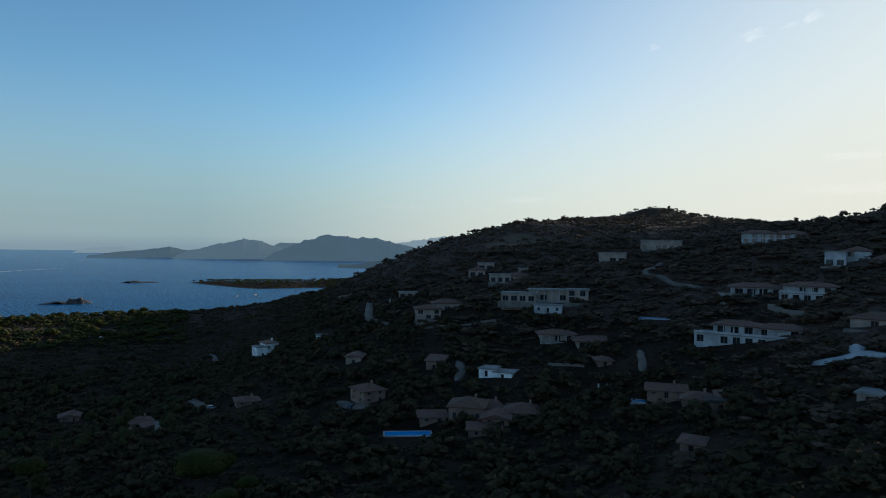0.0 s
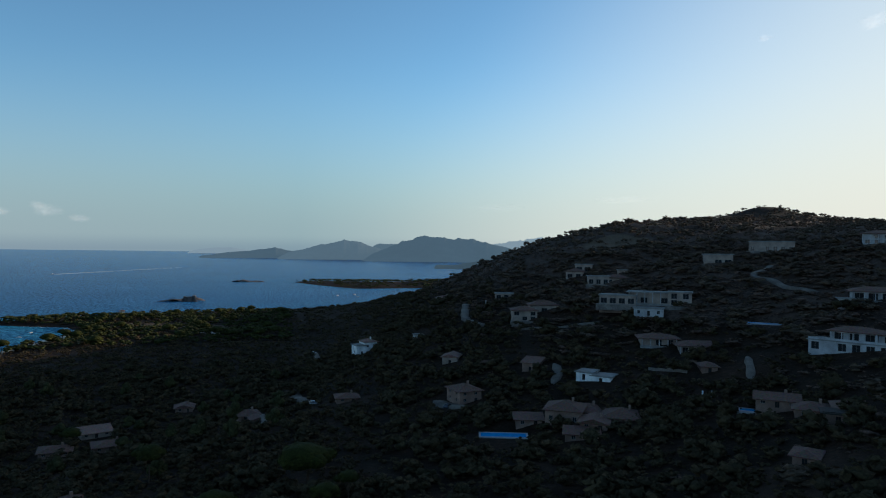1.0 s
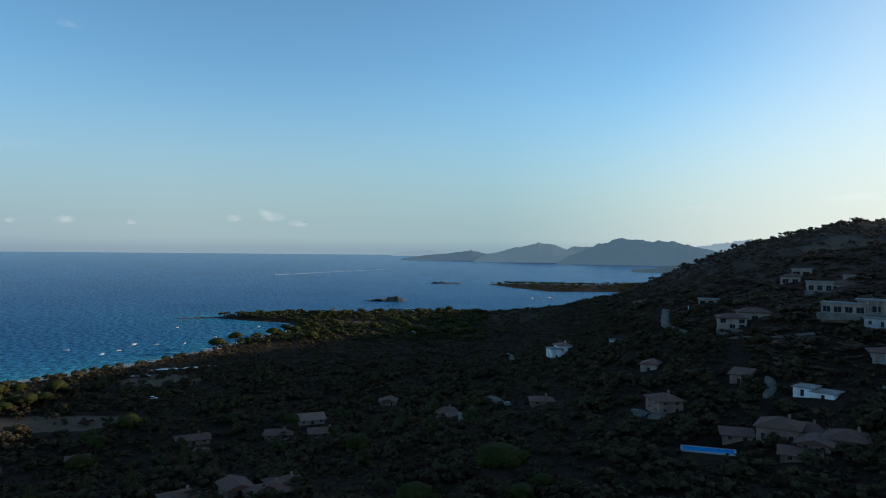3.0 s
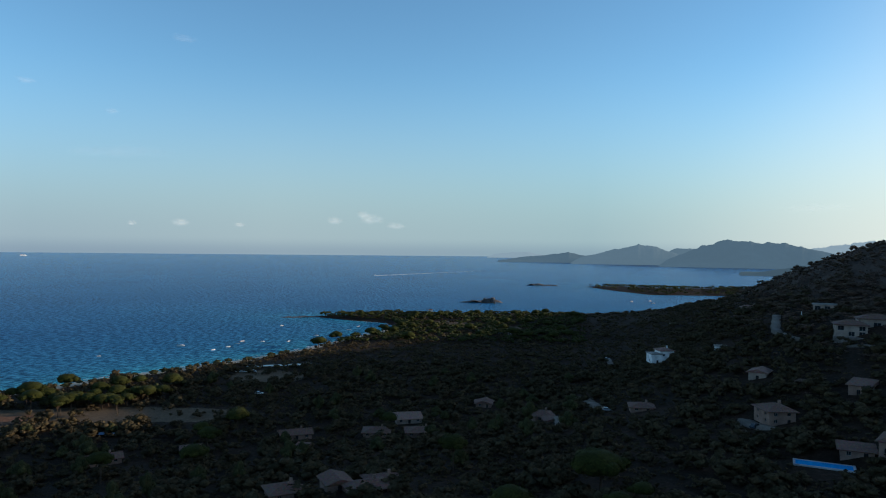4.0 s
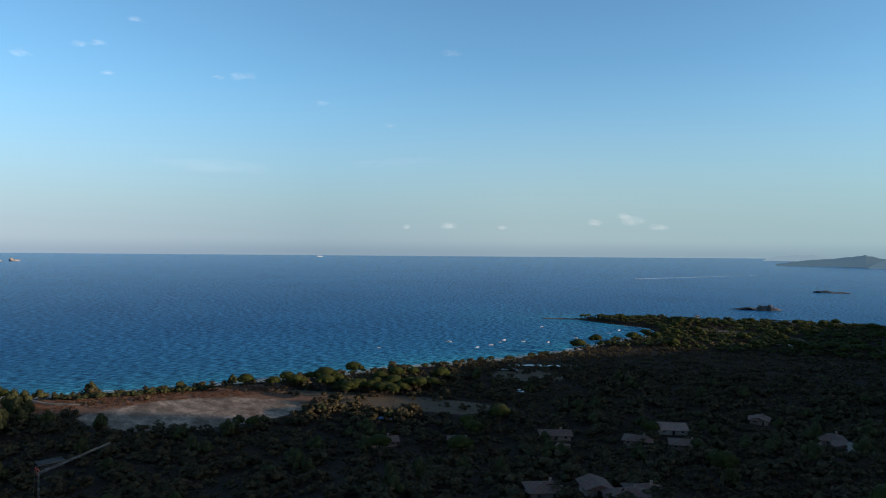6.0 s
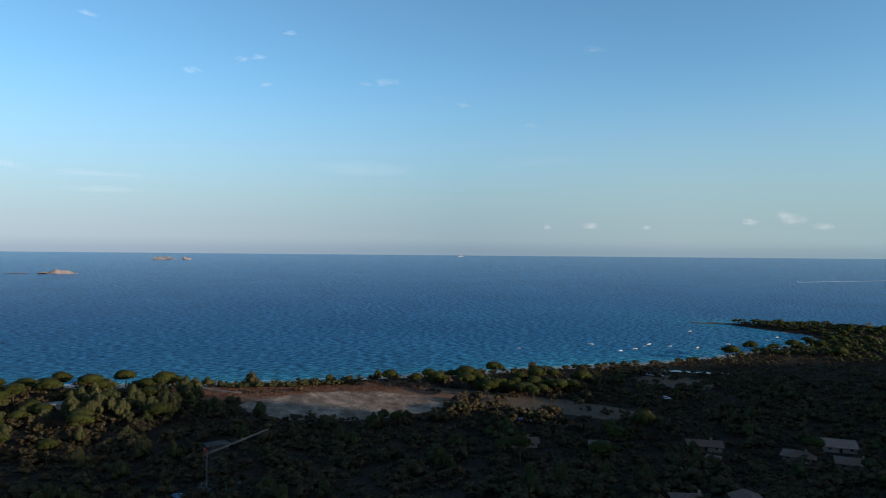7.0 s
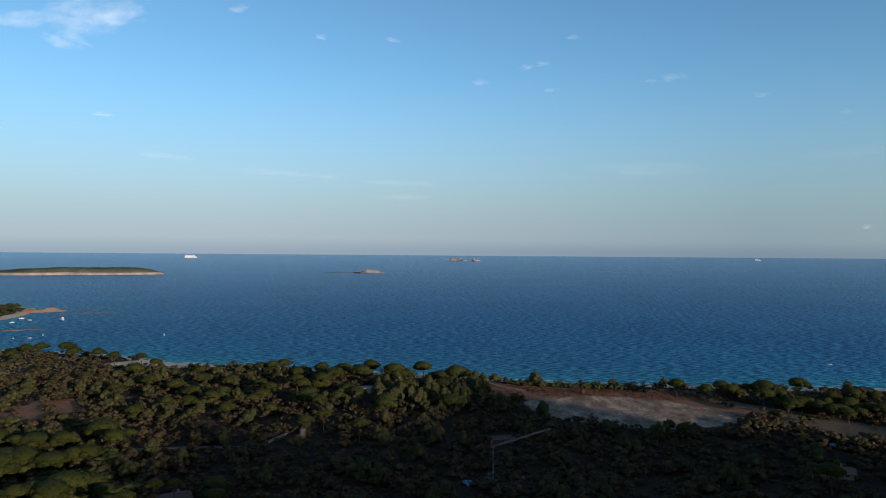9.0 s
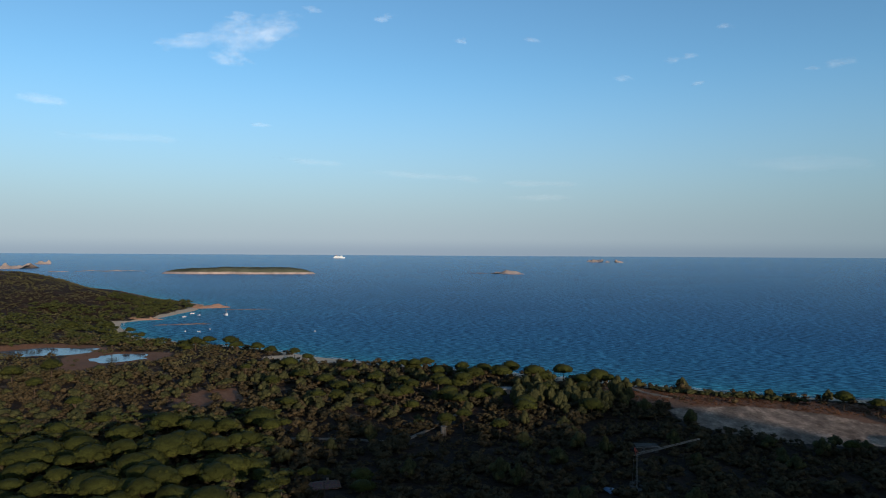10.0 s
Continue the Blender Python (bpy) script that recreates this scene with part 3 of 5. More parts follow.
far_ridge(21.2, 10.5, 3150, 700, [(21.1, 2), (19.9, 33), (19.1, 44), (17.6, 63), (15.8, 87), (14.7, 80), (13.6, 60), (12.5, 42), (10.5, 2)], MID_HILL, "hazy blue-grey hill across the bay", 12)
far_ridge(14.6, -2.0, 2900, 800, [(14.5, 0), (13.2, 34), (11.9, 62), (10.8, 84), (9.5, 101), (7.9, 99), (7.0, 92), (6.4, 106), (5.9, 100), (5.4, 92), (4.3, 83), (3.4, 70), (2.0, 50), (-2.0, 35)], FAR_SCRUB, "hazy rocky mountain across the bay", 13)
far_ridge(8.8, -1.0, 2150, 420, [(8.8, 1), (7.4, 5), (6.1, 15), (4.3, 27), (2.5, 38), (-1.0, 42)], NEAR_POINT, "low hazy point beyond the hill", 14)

rocky_isle("islet", -462, 870, 25, 54, 18, 5, DARK_ROCK, "dark rocky islet with square blocks close to the shore", 21, 6)


def block_rocks(x, y, turn_deg, label):
    """A row of tall weathered granite blocks, leaning on one another."""
    r = random.Random(4)
    bm = bmesh.new()
    for k in range(11):
        one = boxed(-r.uniform(1.2, 2.2), r.uniform(1.2, 2.2), -r.uniform(1.5, 2.5), r.uniform(1.5, 2.5), -1, 6.6 + r.uniform(-2.4, 1.6), 0.5)
        one.transform(pose((k - 5) * 1.6, r.uniform(-1.8, 1.8), 0, r.uniform(-5, 5), r.uniform(-5, 5), r.uniform(-25, 25)))
        me = bpy.data.meshes.new("block")
        one.to_mesh(me)
        one.free()
        bm.from_mesh(me)
        bpy.data.meshes.remove(me)
    me = bpy.data.meshes.new("rock")
    bm.to_mesh(me)
    bm.free()
    me.materials.append(DARK_ROCK)
    ob = new("rock", me)
    ob.matrix_basis = pose(x, y, 0, 0, 0, turn_deg)
    tagged(ob, label, "rock", kind="structure")


block_rocks(-450, 866, 25, "tall dark granite blocks on the inshore islet")
rocky_isle("islet", -1940, -62, 90, 92, 40, 10, ROCK, "sunlit pink granite islet in the open sea", 22, 8)
rocky_isle("reef", -1957, -150, 90, 80, 14, 3, DARK_ROCK, "low dark reef beside the granite islet", 23, 3)
rocky_isle("islet", -3374, 300, 90, 88, 50, 17, ROCK, "far pale granite islet", 24, 5)
rocky_isle("islet", -3369, 405, 90, 40, 26, 14, ROCK, "far small granite islet", 25, 3)
rocky_isle("islet", -3374, 352, 90, 22, 14, 8, ROCK, "far tiny granite rock", 26, 2)
rocky_isle("island", -1790, -752, 105, 330, 120, 18, ROCK, "long low scrub-covered island with pink rock shore", 27, 0, ISLE_SCRUB, True)
rocky_isle("reef", -1824, -1142, 122, 170, 14, 4, ROCK, "thin line of pink reef rocks", 28, 6)
rocky_isle("reef", -1760, -1260, 125, 60, 10, 3, ROCK, "thin line of pink reef rocks", 29, 3)
rocky_isle("islet", -2366, -1755, 127, 62, 40, 15, ROCK, "pale granite islet in the distance", 30, 4)
rocky_isle("islet", -1950, -1545, 128, 130, 50, 16, ROCK, "pale granite islet half hidden by the headland", 31, 5)
rocky_isle("reef", -530, 575, 40, 46, 7, 1.6, DARK_ROCK, "low dark rocks off the pine headland", 32, 4)
rocky_isle("reef", -815, -340, 112, 70, 4, 1.0, DARK_ROCK, "thin line of dark rocks off the red point", 33, 5)
rocky_isle("reef", -655, -335, 115, 60, 4, 1.2, DARK_ROCK, "thin line of dark rocks in the bay", 34, 4)
rocky_isle("reef", -560, 1310, 20, 70, 16, 4, DARK_ROCK, "small dark rocks beyond the wooded point", 35, 4)
rocky_isle("rock", -835, -395, 116, 60, 24, 4.5, RED_ROCK, "red granite point lit by the sun", 36, 5)
rocky_isle("rock", -690, -398, 100, 46, 10, 3, RED_ROCK, "red granite boulders along the cove", 37, 5)

# ---- houses ----
def walling(w, d, h, openings, t=0.3, below=4.0):
    """Four walls with real openings. openings: (side, middle, sill, width, height); sides 0 front, 1 right, 2 back, 3 left."""
    bm = bmesh.new()
    for side in range(4):
        long = w if side % 2 == 0 else d
        deep = d if side % 2 == 0 else w
        m = Matrix.Rotation(side * math.pi / 2, 4, "Z") @ Matrix.Translation((0, -deep / 2, 0))
        holes = [o for o in openings if o[0] == side]
        xs = sorted({-long / 2, long / 2, *(o[1] - o[3] / 2 for o in holes), *(o[1] + o[3] / 2 for o in holes)})
        zs = sorted({-below, h, *(o[2] for o in holes), *(o[2] + o[4] for o in holes)})

        def hole(x, z):
            return any(abs(x - o[1]) < o[3] / 2 and o[2] < z < o[2] + o[4] for o in holes)
        for xa, xb in zip(xs, xs[1:]):
            for za, zb in zip(zs, zs[1:]):
                if not hole((xa + xb) / 2, (za + zb) / 2):
                    bm.faces.new([bm.verts.new(m @ Vector(p)) for p in ((xa, 0, za), (xb, 0, za), (xb, 0, zb), (xa, 0, zb))])
        for _, c, s, ow, oh in holes:
            a, b, lo, hi = c - ow / 2, c + ow / 2, s, s + oh
            for q in (((a, 0, lo), (a, 0, hi), (a, t, hi), (a, t, lo)), ((b, 0, hi), (b, 0, lo), (b, t, lo), (b, t, hi)),
                      ((a, 0, hi), (b, 0, hi), (b, t, hi), (a, t, hi)), ((b, 0, lo), (a, 0, lo), (a, t, lo), (b, t, lo))):
                bm.faces.new([bm.verts.new(m @ Vector(p)) for p in q])
    bmesh.ops.remove_doubles(bm, verts=bm.verts, dist=0.001)
    return bm


def roofing(kind, w, d, h, rise, over=0.8):
    bm = bmesh.new()
    a, b = w / 2 + over, d / 2 + over
    if kind == "flat":
        box(bm, -a + 0.3, a - 0.3, -b + 0.3, b - 0.3, h, h + 0.3)
        box(bm, -w / 2 - 0.05, w / 2 + 0.05, -d / 2 - 0.05, -d / 2 + 0.2, h + 0.3, h + 0.55)
        return bm
    eave = [bm.verts.new(p) for p in ((-a, -b, h), (a, -b, h), (a, b, h), (-a, b, h))]
    edge = [bm.verts.new((v.co.x, v.co.y, h + 0.22)) for v in eave]
    if kind == "mono":
        for v in edge[2:]:
            v.co.z += rise
        tops = [edge]
    else:
        inset = 0.0 if kind == "gable" else min(a, b)
        if w >= d:
            r0, r1 = bm.verts.new((-a + inset, 0, h + 0.22 + rise)), bm.verts.new((a - inset + 0.01, 0, h + 0.22 + rise))
            tops = [(edge[0], edge[1], r1, r0), (edge[2], edge[3], r0, r1), (edge[1], edge[2], r1), (edge[3], edge[0], r0)]
        else:
            r0, r1 = bm.verts.new((0, -b + inset, h + 0.22 + rise)), bm.verts.new((0, b - inset + 0.01, h + 0.22 + rise))
            tops = [(edge[1], edge[2], r1, r0), (edge[3], edge[0], r0, r1), (edge[0], edge[1], r0), (edge[2], edge[3], r1)]
    for q in tops:
        bm.faces.new(q)
    for i in range(4):
        j = (i + 1) % 4
        bm.faces.new((eave[i], eave[j], edge[j], edge[i]))
    bm.faces.new(eave[::-1])
    return bm


def house(x, y, turn_deg, label):
    z = min(level(x, y), level(x + 3, y), level(x - 3, y), level(x, y + 3))
    CLEAR.append((x, y, 7))
    return thing("house", pose(x, y, z, 0, 0, turn_deg), label, "house")


def block(h, cx, cy, z0, w, d, high, rise, roof, wall, floors, style):
    """One wing of a house: walls with openings, windows, roof, and a loggia, parapet, terrace or chimney where its style has one."""
    at = h.matrix_basis @ Vector((cx, cy, 0))
    CLEAR.append((at.x, at.y, max(w, d) * (0.43 if style == "small" else 0.5) + 0.6))
    fx = h.matrix_basis @ Vector((cx, cy - d * 0.5 - 3, 0))
    if style != "small":
        CLEAR.append((fx.x, fx.y, 1.6))
    step = high / floors
    openings = []
    glazed = (w / max(1, int(w / 3.6))) * (0.5 + 0.1 * (int(w * 10) % 3))
    wide, tall = (glazed, min(2.4, step - 0.45)) if style != "small" else (1.15, min(1.4, step - 1.1))
    for f in range(floors):
        n = max(1, int(w / (3.6 if style != "small" else 3.4)))
        for k in range(n):
            sill = 0.12 if style != "small" else 0.9
            if style == "small" and f == 0 and k == n // 2:
                openings.append((0, (k + 0.5) * w / n - w / 2, 0.05, 1.1, min(2.1, step - 0.3)))
            elif w / n > wide + 0.3 and tall > 0.5 and (style == "small" or (3 * k + 2 * f + int(w * 7)) % 5):
                openings.append((0, (k + 0.5) * w / n - w / 2, f * step + sill, wide, tall))
        for side in (1, 3):
            for k in range(max(1, int(d / 5))):
                openings.append((side, (k + 0.5) * d / max(1, int(d / 5)) - d / 2, f * step + 0.9, 1.1, max(0.6, min(1.3, step - 1.2))))
    base = pose(cx, cy, z0)

    def put(name, bm, material, parent=h, label=""):
        o = part(name, bm, material, parent, label)
        if parent is h:
            o.matrix_basis = base
        return o
    put("wall", walling(w, d, high, openings), WALLS[wall])
    put("roof", roofing(roof, w, d, high, rise, 1.5 if style == "loggia" else 0.8), (RUBBLE if wall == "stone" else OLD_TILES if wall == "ochre" else TILES if style == "small" else OLD_TILES) if roof != "flat" else (RUBBLE if wall in ("ochre", "stone") else SLAB))
    for side, c, s, ow, oh in openings:
        deep = d if side % 2 == 0 else w
        m = Matrix.Rotation(side * math.pi / 2, 4, "Z") @ Matrix.Translation((c, -deep / 2, 0))
        rim = bmesh.new()
        for q in ((-ow / 2, -ow / 2 + 0.08, s, s + oh), (ow / 2 - 0.08, ow / 2, s, s + oh), (-ow / 2 + 0.08, ow / 2 - 0.08, s, s + 0.08),
                  (-ow / 2 + 0.08, ow / 2 - 0.08, s + oh - 0.08, s + oh), (-0.04, 0.04, s + 0.08, s + oh - 0.08)):
            box(rim, q[0], q[1], 0.16, 0.24, q[2], q[3])
        name = "door" if s < 0.1 else "window"
        win = part(name, rim, WOOD if name == "door" else FRAME, h)
        win.matrix_basis = base @ m
        part("pane", boxed(-ow / 2 + 0.02, ow / 2 - 0.02, 0.2, 0.22, s + 0.02, s + oh - 0.02), GLASS, win)
    if style == "loggia":
        put("terrace", boxed(-w / 2 - 0.4, w / 2 + 0.4, -d / 2 - 1.9, -d / 2 - 0.01, -0.9, -0.06), SLAB)
        n = max(3, int(w / 3.2))
        for k in range(n + 1):
            px = -w / 2 + 0.15 + k * (w - 0.3) / n
            put("column", boxed(px - 0.16, px + 0.16, -d / 2 - 1.4, -d / 2 - 1.08, -0.056, high + 0.02, 0.03), WALLS["pale"])
    if style == "villa":
        put("parapet", boxed(-w / 2, w / 2, -d / 2 - 0.25, -d / 2 - 0.055, high - 0.4, high + 0.95), WALLS["pale"])
    if style == "big":
        put("terrace", boxed(-w / 2 - 1.0, w / 2 + 1.0, -d / 2 - 4.2, -d / 2 - 0.02, -2.6, -0.05), STONE)
    if roof in ("hip", "gable") and w > 7 and style == "small":
        put("chimney", boxed(w * 0.18, w * 0.18 + 0.7, 0.4, 1.1, high, high + rise + 0.9), WALLS[wall])


h = house(171.4, 367.0, -21, "long white two-storey villa with columns high on the scrub hill")
block(h, -7.0, 4.5, 0.0, 16.2, 9.0, 4.9, 1.6, "hip", "pale", 2, "loggia")
block(h, 8.7, 6.5, 0.3, 15.4, 9.0, 4.3, 1.8, "hip", "pale", 2, "big")
h = house(169.1, 288.2, -36, "white villa with tiled roof and terrace on the scrub hillside")
block(h, -8.1, 2.8, 0.0, 7.7, 8.0, 5.6, 0.0, "flat", "pale", 1, "big")
block(h, -1.3, 12.4, 1.2, 10.1, 10.0, 4.8, 2.0, "hip", "pale", 2, "big")
block(h, 10.3, 5.1, -0.5, 10.1, 9.0, 3.6, 1.8, "hip", "pale", 1, "big")
h = house(122.5, 275.8, -16, "pale villa with low tiled roof among dark scrub")
block(h, 0.3, 4.5, 0.8, 17.6, 9.0, 3.0, 1.6, "hip", "pale", 1, "loggia")
block(h, -10.3, -2.4, -1.4, 6.5, 5.0, 2.6, 0.0, "flat", "pale", 1, "small")
h = house(133.5, 258.7, -35, "white two-storey villa with a long balcony on the hillside")
block(h, 0.2, 2.8, -0.4, 19.0, 8.0, 2.8, 0.0, "flat", "pale", 1, "villa")
block(h, 0.2, 5.4, 2.7, 16.5, 8.0, 2.4, 1.4, "hip", "pale", 1, "loggia")
h = house(99.6, 229.9, -37, "broad white villa with two hipped roofs and wide terrace")
block(h, -1.4, 2.6, -0.4, 31.0, 8.0, 3.0, 0.0, "flat", "pale", 1, "villa")
block(h, -4.6, 5.4, 2.9, 13.0, 8.0, 2.7, 1.4, "hip", "pale", 1, "loggia")
block(h, 9.0, 5.8, 2.9, 13.2, 8.0, 2.5, 1.4, "hip", "pale", 1, "loggia")
h = house(126.5, 209.3, -41, "pale villa with tiled roof beside a white driveway")
block(h, 1.4, 4.7, 0.0, 12.9, 10.0, 2.9, 1.9, "hip", "beige", 1, "big")
h = house(122.2, 399.3, -17, "long low villa with flat roof on the upper slope")
block(h, 0.9, 4.0, 0.0, 22.5, 9.0, 5.0, 0.0, "flat", "beige", 1, "big")
h = house(92.8, 386.2, -8, "low beige house with flat roof in the scrub")
block(h, 0.0, 3.6, -0.6, 14.3, 8.0, 5.1, 0.0, "flat", "beige", 1, "big")
h = house(51.3, 310.2, -12, "large terraced villa of beige walls with a white lower block")
block(h, -18.5, 9.1, 3.2, 15.5, 9.0, 3.6, 0.0, "flat", "beige", 1, "big")
block(h, -5.3, 12.2, 3.7, 17.0, 9.0, 4.6, 0.0, "flat", "beige", 1, "loggia")
block(h, 7.6, 10.5, 3.2, 9.6, 9.0, 5.6, 0.0, "flat", "beige", 2, "big")
block(h, -4.6, -1.6, -0.6, 11.9, 8.0, 3.0, 0.0, "flat", "pale", 1, "small")
h = house(35.9, 370.2, -1, "beige villa with tiled roofs stepping up the slope")
block(h, -5.7, 4.1, 0.0, 10.9, 8.0, 4.0, 0.0, "flat", "beige", 1, "big")
block(h, 4.0, 5.7, -0.1, 11.1, 9.0, 3.3, 1.8, "hip", "beige", 1, "big")
block(h, 7.7, 16.1, 4.0, 4.9, 6.0, 2.9, 0.0, "flat", "beige", 1, "small")
h = house(21.1, 397.5, -11, "house with flat terraces and tiled roof in the scrub")
block(h, -1.9, 3.8, -0.6, 9.1, 9.0, 3.7, 1.8, "hip", "beige", 1, "big")
block(h, 1.7, 13.9, 3.0, 9.2, 8.0, 3.8, 0.0, "flat", "beige", 1, "big")
h = house(52.1, 268.9, -1, "villa with two dark hipped roofs and glazed front")
block(h, -7.0, 11.8, 1.3, 12.9, 9.0, 2.6, 1.4, "hip", "beige", 1, "loggia")
block(h, 7.1, 3.3, -0.4, 15.9, 9.0, 3.0, 1.5, "hip", "beige", 1, "loggia")
h = house(-0.7, 333.4, 8, "beige house with two tiled roofs on different levels")
block(h, -5.7, 4.8, -0.5, 11.5, 9.0, 4.6, 1.8, "hip", "beige", 2, "big")
block(h, 4.5, 12.5, 2.3, 13.6, 9.0, 3.8, 1.8, "hip", "beige", 1, "big")
h = house(-17.1, 388.8, 3, "low flat-roofed house on the shoulder of the hill")
block(h, -0.6, 3.6, 0.0, 12.4, 8.0, 3.1, 0.0, "flat", "beige", 1, "big")
h = house(-61.2, 462.3, 20, "small beige house half hidden by scrub")
block(h, 0.0, 3.1, -0.4, 9.8, 7.0, 2.0, 1.4, "hip", "beige", 1, "small")
h = house(-93.5, 378.0, 36, "bright white two-storey house with roof terrace")
block(h, -2.9, 2.6, 0.3, 5.8, 8.0, 5.1, 0.0, "flat", "white", 1, "small")
block(h, 3.1, 4.5, -0.3, 7.3, 8.0, 7.2, 1.4, "hip", "white", 2, "small")
h = house(-60.9, 358.0, 20, "tiny white flat-roofed house among bushes")
block(h, 0.1, 1.8, 0.0, 4.8, 4.0, 2.6, 0.0, "flat", "white", 1, "small")
h = house(-36.8, 294.3, -5, "small house with pale low-pitched roof")
block(h, 0.1, 3.6, 0.0, 6.4, 8.0, 3.2, 1.3, "gable", "beige", 1, "small")
h = house(-23.2, 242.1, 33, "two-storey house with terracotta hip roof and gravel yard")
block(h, 0.1, 4.5, 0.0, 8.4, 10.0, 4.3, 1.7, "hip", "ochre", 2, "small")
h = house(-2.9, 267.1, -14, "beige barn with a single-pitch roof")
block(h, 0.0, 3.6, 0.0, 6.0, 8.0, 3.4, 1.2, "mono", "ochre", 1, "small")
h = house(18.5, 245.7, -24, "long low white house with flat roof")
block(h, -3.4, 4.0, 0.6, 5.5, 7.0, 2.6, 0.0, "flat", "white", 1, "small")
block(h, 2.6, 4.1, -0.2, 6.7, 7.0, 2.6, 0.0, "flat", "white", 1, "small")
h = house(15.3, 209.9, -10, "rambling house with many terracotta roofs beside a pool")
block(h, -8.3, 7.1, -0.1, 10.5, 11.0, 3.8, 2.1, "hip", "ochre", 1, "small")
block(h, -2.4, 13.3, -0.8, 8.7, 10.0, 3.0, 1.7, "hip", "ochre", 1, "small")
block(h, 1.4, -1.3, 0.5, 7.7, 8.0, 1.9, 1.3, "gable", "ochre", 1, "small")
block(h, 8.5, 6.8, -0.6, 10.3, 11.0, 3.5, 2.0, "hip", "ochre", 1, "small")
h = house(-3.2, 215.5, 6, "low shed with tiled roof beside the pool garden")
block(h, 0.7, 2.2, 0.0, 7.9, 5.0, 2.2, 1.0, "mono", "ochre", 1, "small")
h = house(12.1, 199.6, -3, "open pool house with a small tiled roof")
block(h, 0.2, 2.2, -0.3, 9.2, 5.0, 2.2, 1.0, "mono", "ochre", 1, "small")
h = house(68.5, 184.7, -16, "sprawling house of beige render with long tiled roofs")
block(h, -8.9, 14.7, 0.4, 10.4, 9.0, 1.9, 1.3, "gable", "ochre", 1, "small")
block(h, -0.8, 8.1, -0.3, 8.5, 9.0, 2.1, 1.4, "hip", "ochre", 1, "small")
block(h, 8.3, 4.4, -0.3, 9.1, 11.0, 3.6, 1.8, "hip", "ochre", 1, "small")
block(h, 3.7, -3.6, 1.0, 6.6, 6.0, 2.6, 0.0, "flat", "ochre", 1, "small")
h = house(55.0, 155.7, -27, "small house with tiled roof and paved terrace")
block(h, 0.2, 3.2, 0.0, 4.7, 7.0, 2.3, 0.9, "hip", "ochre", 1, "small")
h = house(89.7, 147.1, -43, "low beige house with flat roof and awning")
block(h, -0.9, 5.0, -0.4, 4.5, 7.0, 2.6, 0.0, "flat", "beige", 1, "small")
h = house(55.7, 241.4, 1, "small shed with a tiled roof")
block(h, 0.1, 3.1, 0.0, 4.8, 7.0, 2.2, 1.0, "hip", "ochre", 1, "small")
h = house(-111.1, 263.7, 35, "small house with tiled roofs in the trees")
block(h, 0.2, 6.0, -0.5, 7.8, 9.0, 2.3, 1.5, "hip", "ochre", 1, "small")
block(h, 1.6, -3.8, -0.3, 5.2, 6.0, 2.2, 1.0, "gable", "ochre", 1, "small")
h = house(-155.6, 296.2, 28, "tiled roof of a house sunk in trees")
block(h, -0.3, 3.6, 0.0, 7.3, 8.0, 1.9, 1.3, "hip", "ochre", 1, "small")
h = house(-72.4, 263.7, 21, "low tiled house among dark trees")
block(h, 0.2, 3.6, 0.0, 8.3, 8.0, 1.9, 1.3, "hip", "ochre", 1, "small")
h = house(-168.4, 252.2, 44, "white-edged low house in the trees")
block(h, -0.2, 3.2, 0.0, 10.9, 7.0, 1.9, 1.3, "mono", "beige", 1, "small")
h = house(-167.8, 227.1, 32, "low house with pyramid tiled roof")
block(h, 0.0, 4.0, 0.0, 10.2, 9.0, 1.9, 1.3, "hip", "ochre", 1, "small")
h = house(-152.1, 235.9, 37, "long low tiled house in the trees")
block(h, 0.0, 4.0, 0.0, 11.4, 9.0, 1.9, 1.3, "hip", "ochre", 1, "small")
h = house(-174.0, 189.3, 23, "pale shed roof among bushes")
block(h, 0.3, 2.4, 0.0, 3.5, 5.0, 2.5, 0.7, "mono", "ochre", 1, "small")
h = house(-191.1, 207.6, 51, "weathered brown roof of a low house")
block(h, -0.5, 3.7, 0.0, 11.5, 8.0, 2.0, 1.4, "gable", "ochre", 1, "small")
h = house(-108.0, 144.6, 57, "large house with several old terracotta tiled roofs")
block(h, 8.1, 12.8, -2.0, 8.8, 9.0, 1.9, 1.3, "hip", "ochre", 1, "small")
block(h, 1.0, 6.4, -1.3, 10.8, 8.0, 2.3, 1.5, "hip", "ochre", 1, "small")
block(h, -5.2, 14.0, -1.2, 6.5, 8.0, 2.3, 1.3, "gable", "ochre", 1, "small")
block(h, -19.3, 12.8, -1.2, 8.5, 8.0, 2.2, 1.5, "hip", "ochre", 1, "small")
h = house(-226.5, 148.2, 63, "cabin with weathered tile roof")
block(h, 0.4, 3.1, 0.0, 11.5, 7.0, 1.9, 1.3, "gable", "ochre", 1, "small")
h = house(-210.1, 172.6, 51, "small weathered shed in scrub")
block(h, -0.4, 2.7, 0.0, 6.5, 6.0, 2.0, 1.2, "hip", "ochre", 1, "small")
h = house(-156.3, 296.4, 18, "small tiled house in dark trees")
block(h, 0.0, 3.1, 0.0, 6.9, 7.0, 1.9, 1.3, "gable", "ochre", 1, "small")
h = house(-269.8, 42.4, 95, "long low house under construction beside the crane")
block(h, 1.2, 1.9, -0.4, 7.5, 5.0, 2.2, 0.0, "flat", "stone", 1, "small")
h = house(-368.5, -6.9, 97, "low beach restaurant with flat pale roof")
block(h, -6.8, 3.4, -0.3, 19.7, 6.0, 2.6, 0.0, "flat", "beige", 1, "small")
block(h, 9.3, 4.7, -0.9, 13.6, 6.0, 2.6, 0.0, "flat", "beige", 1, "small")
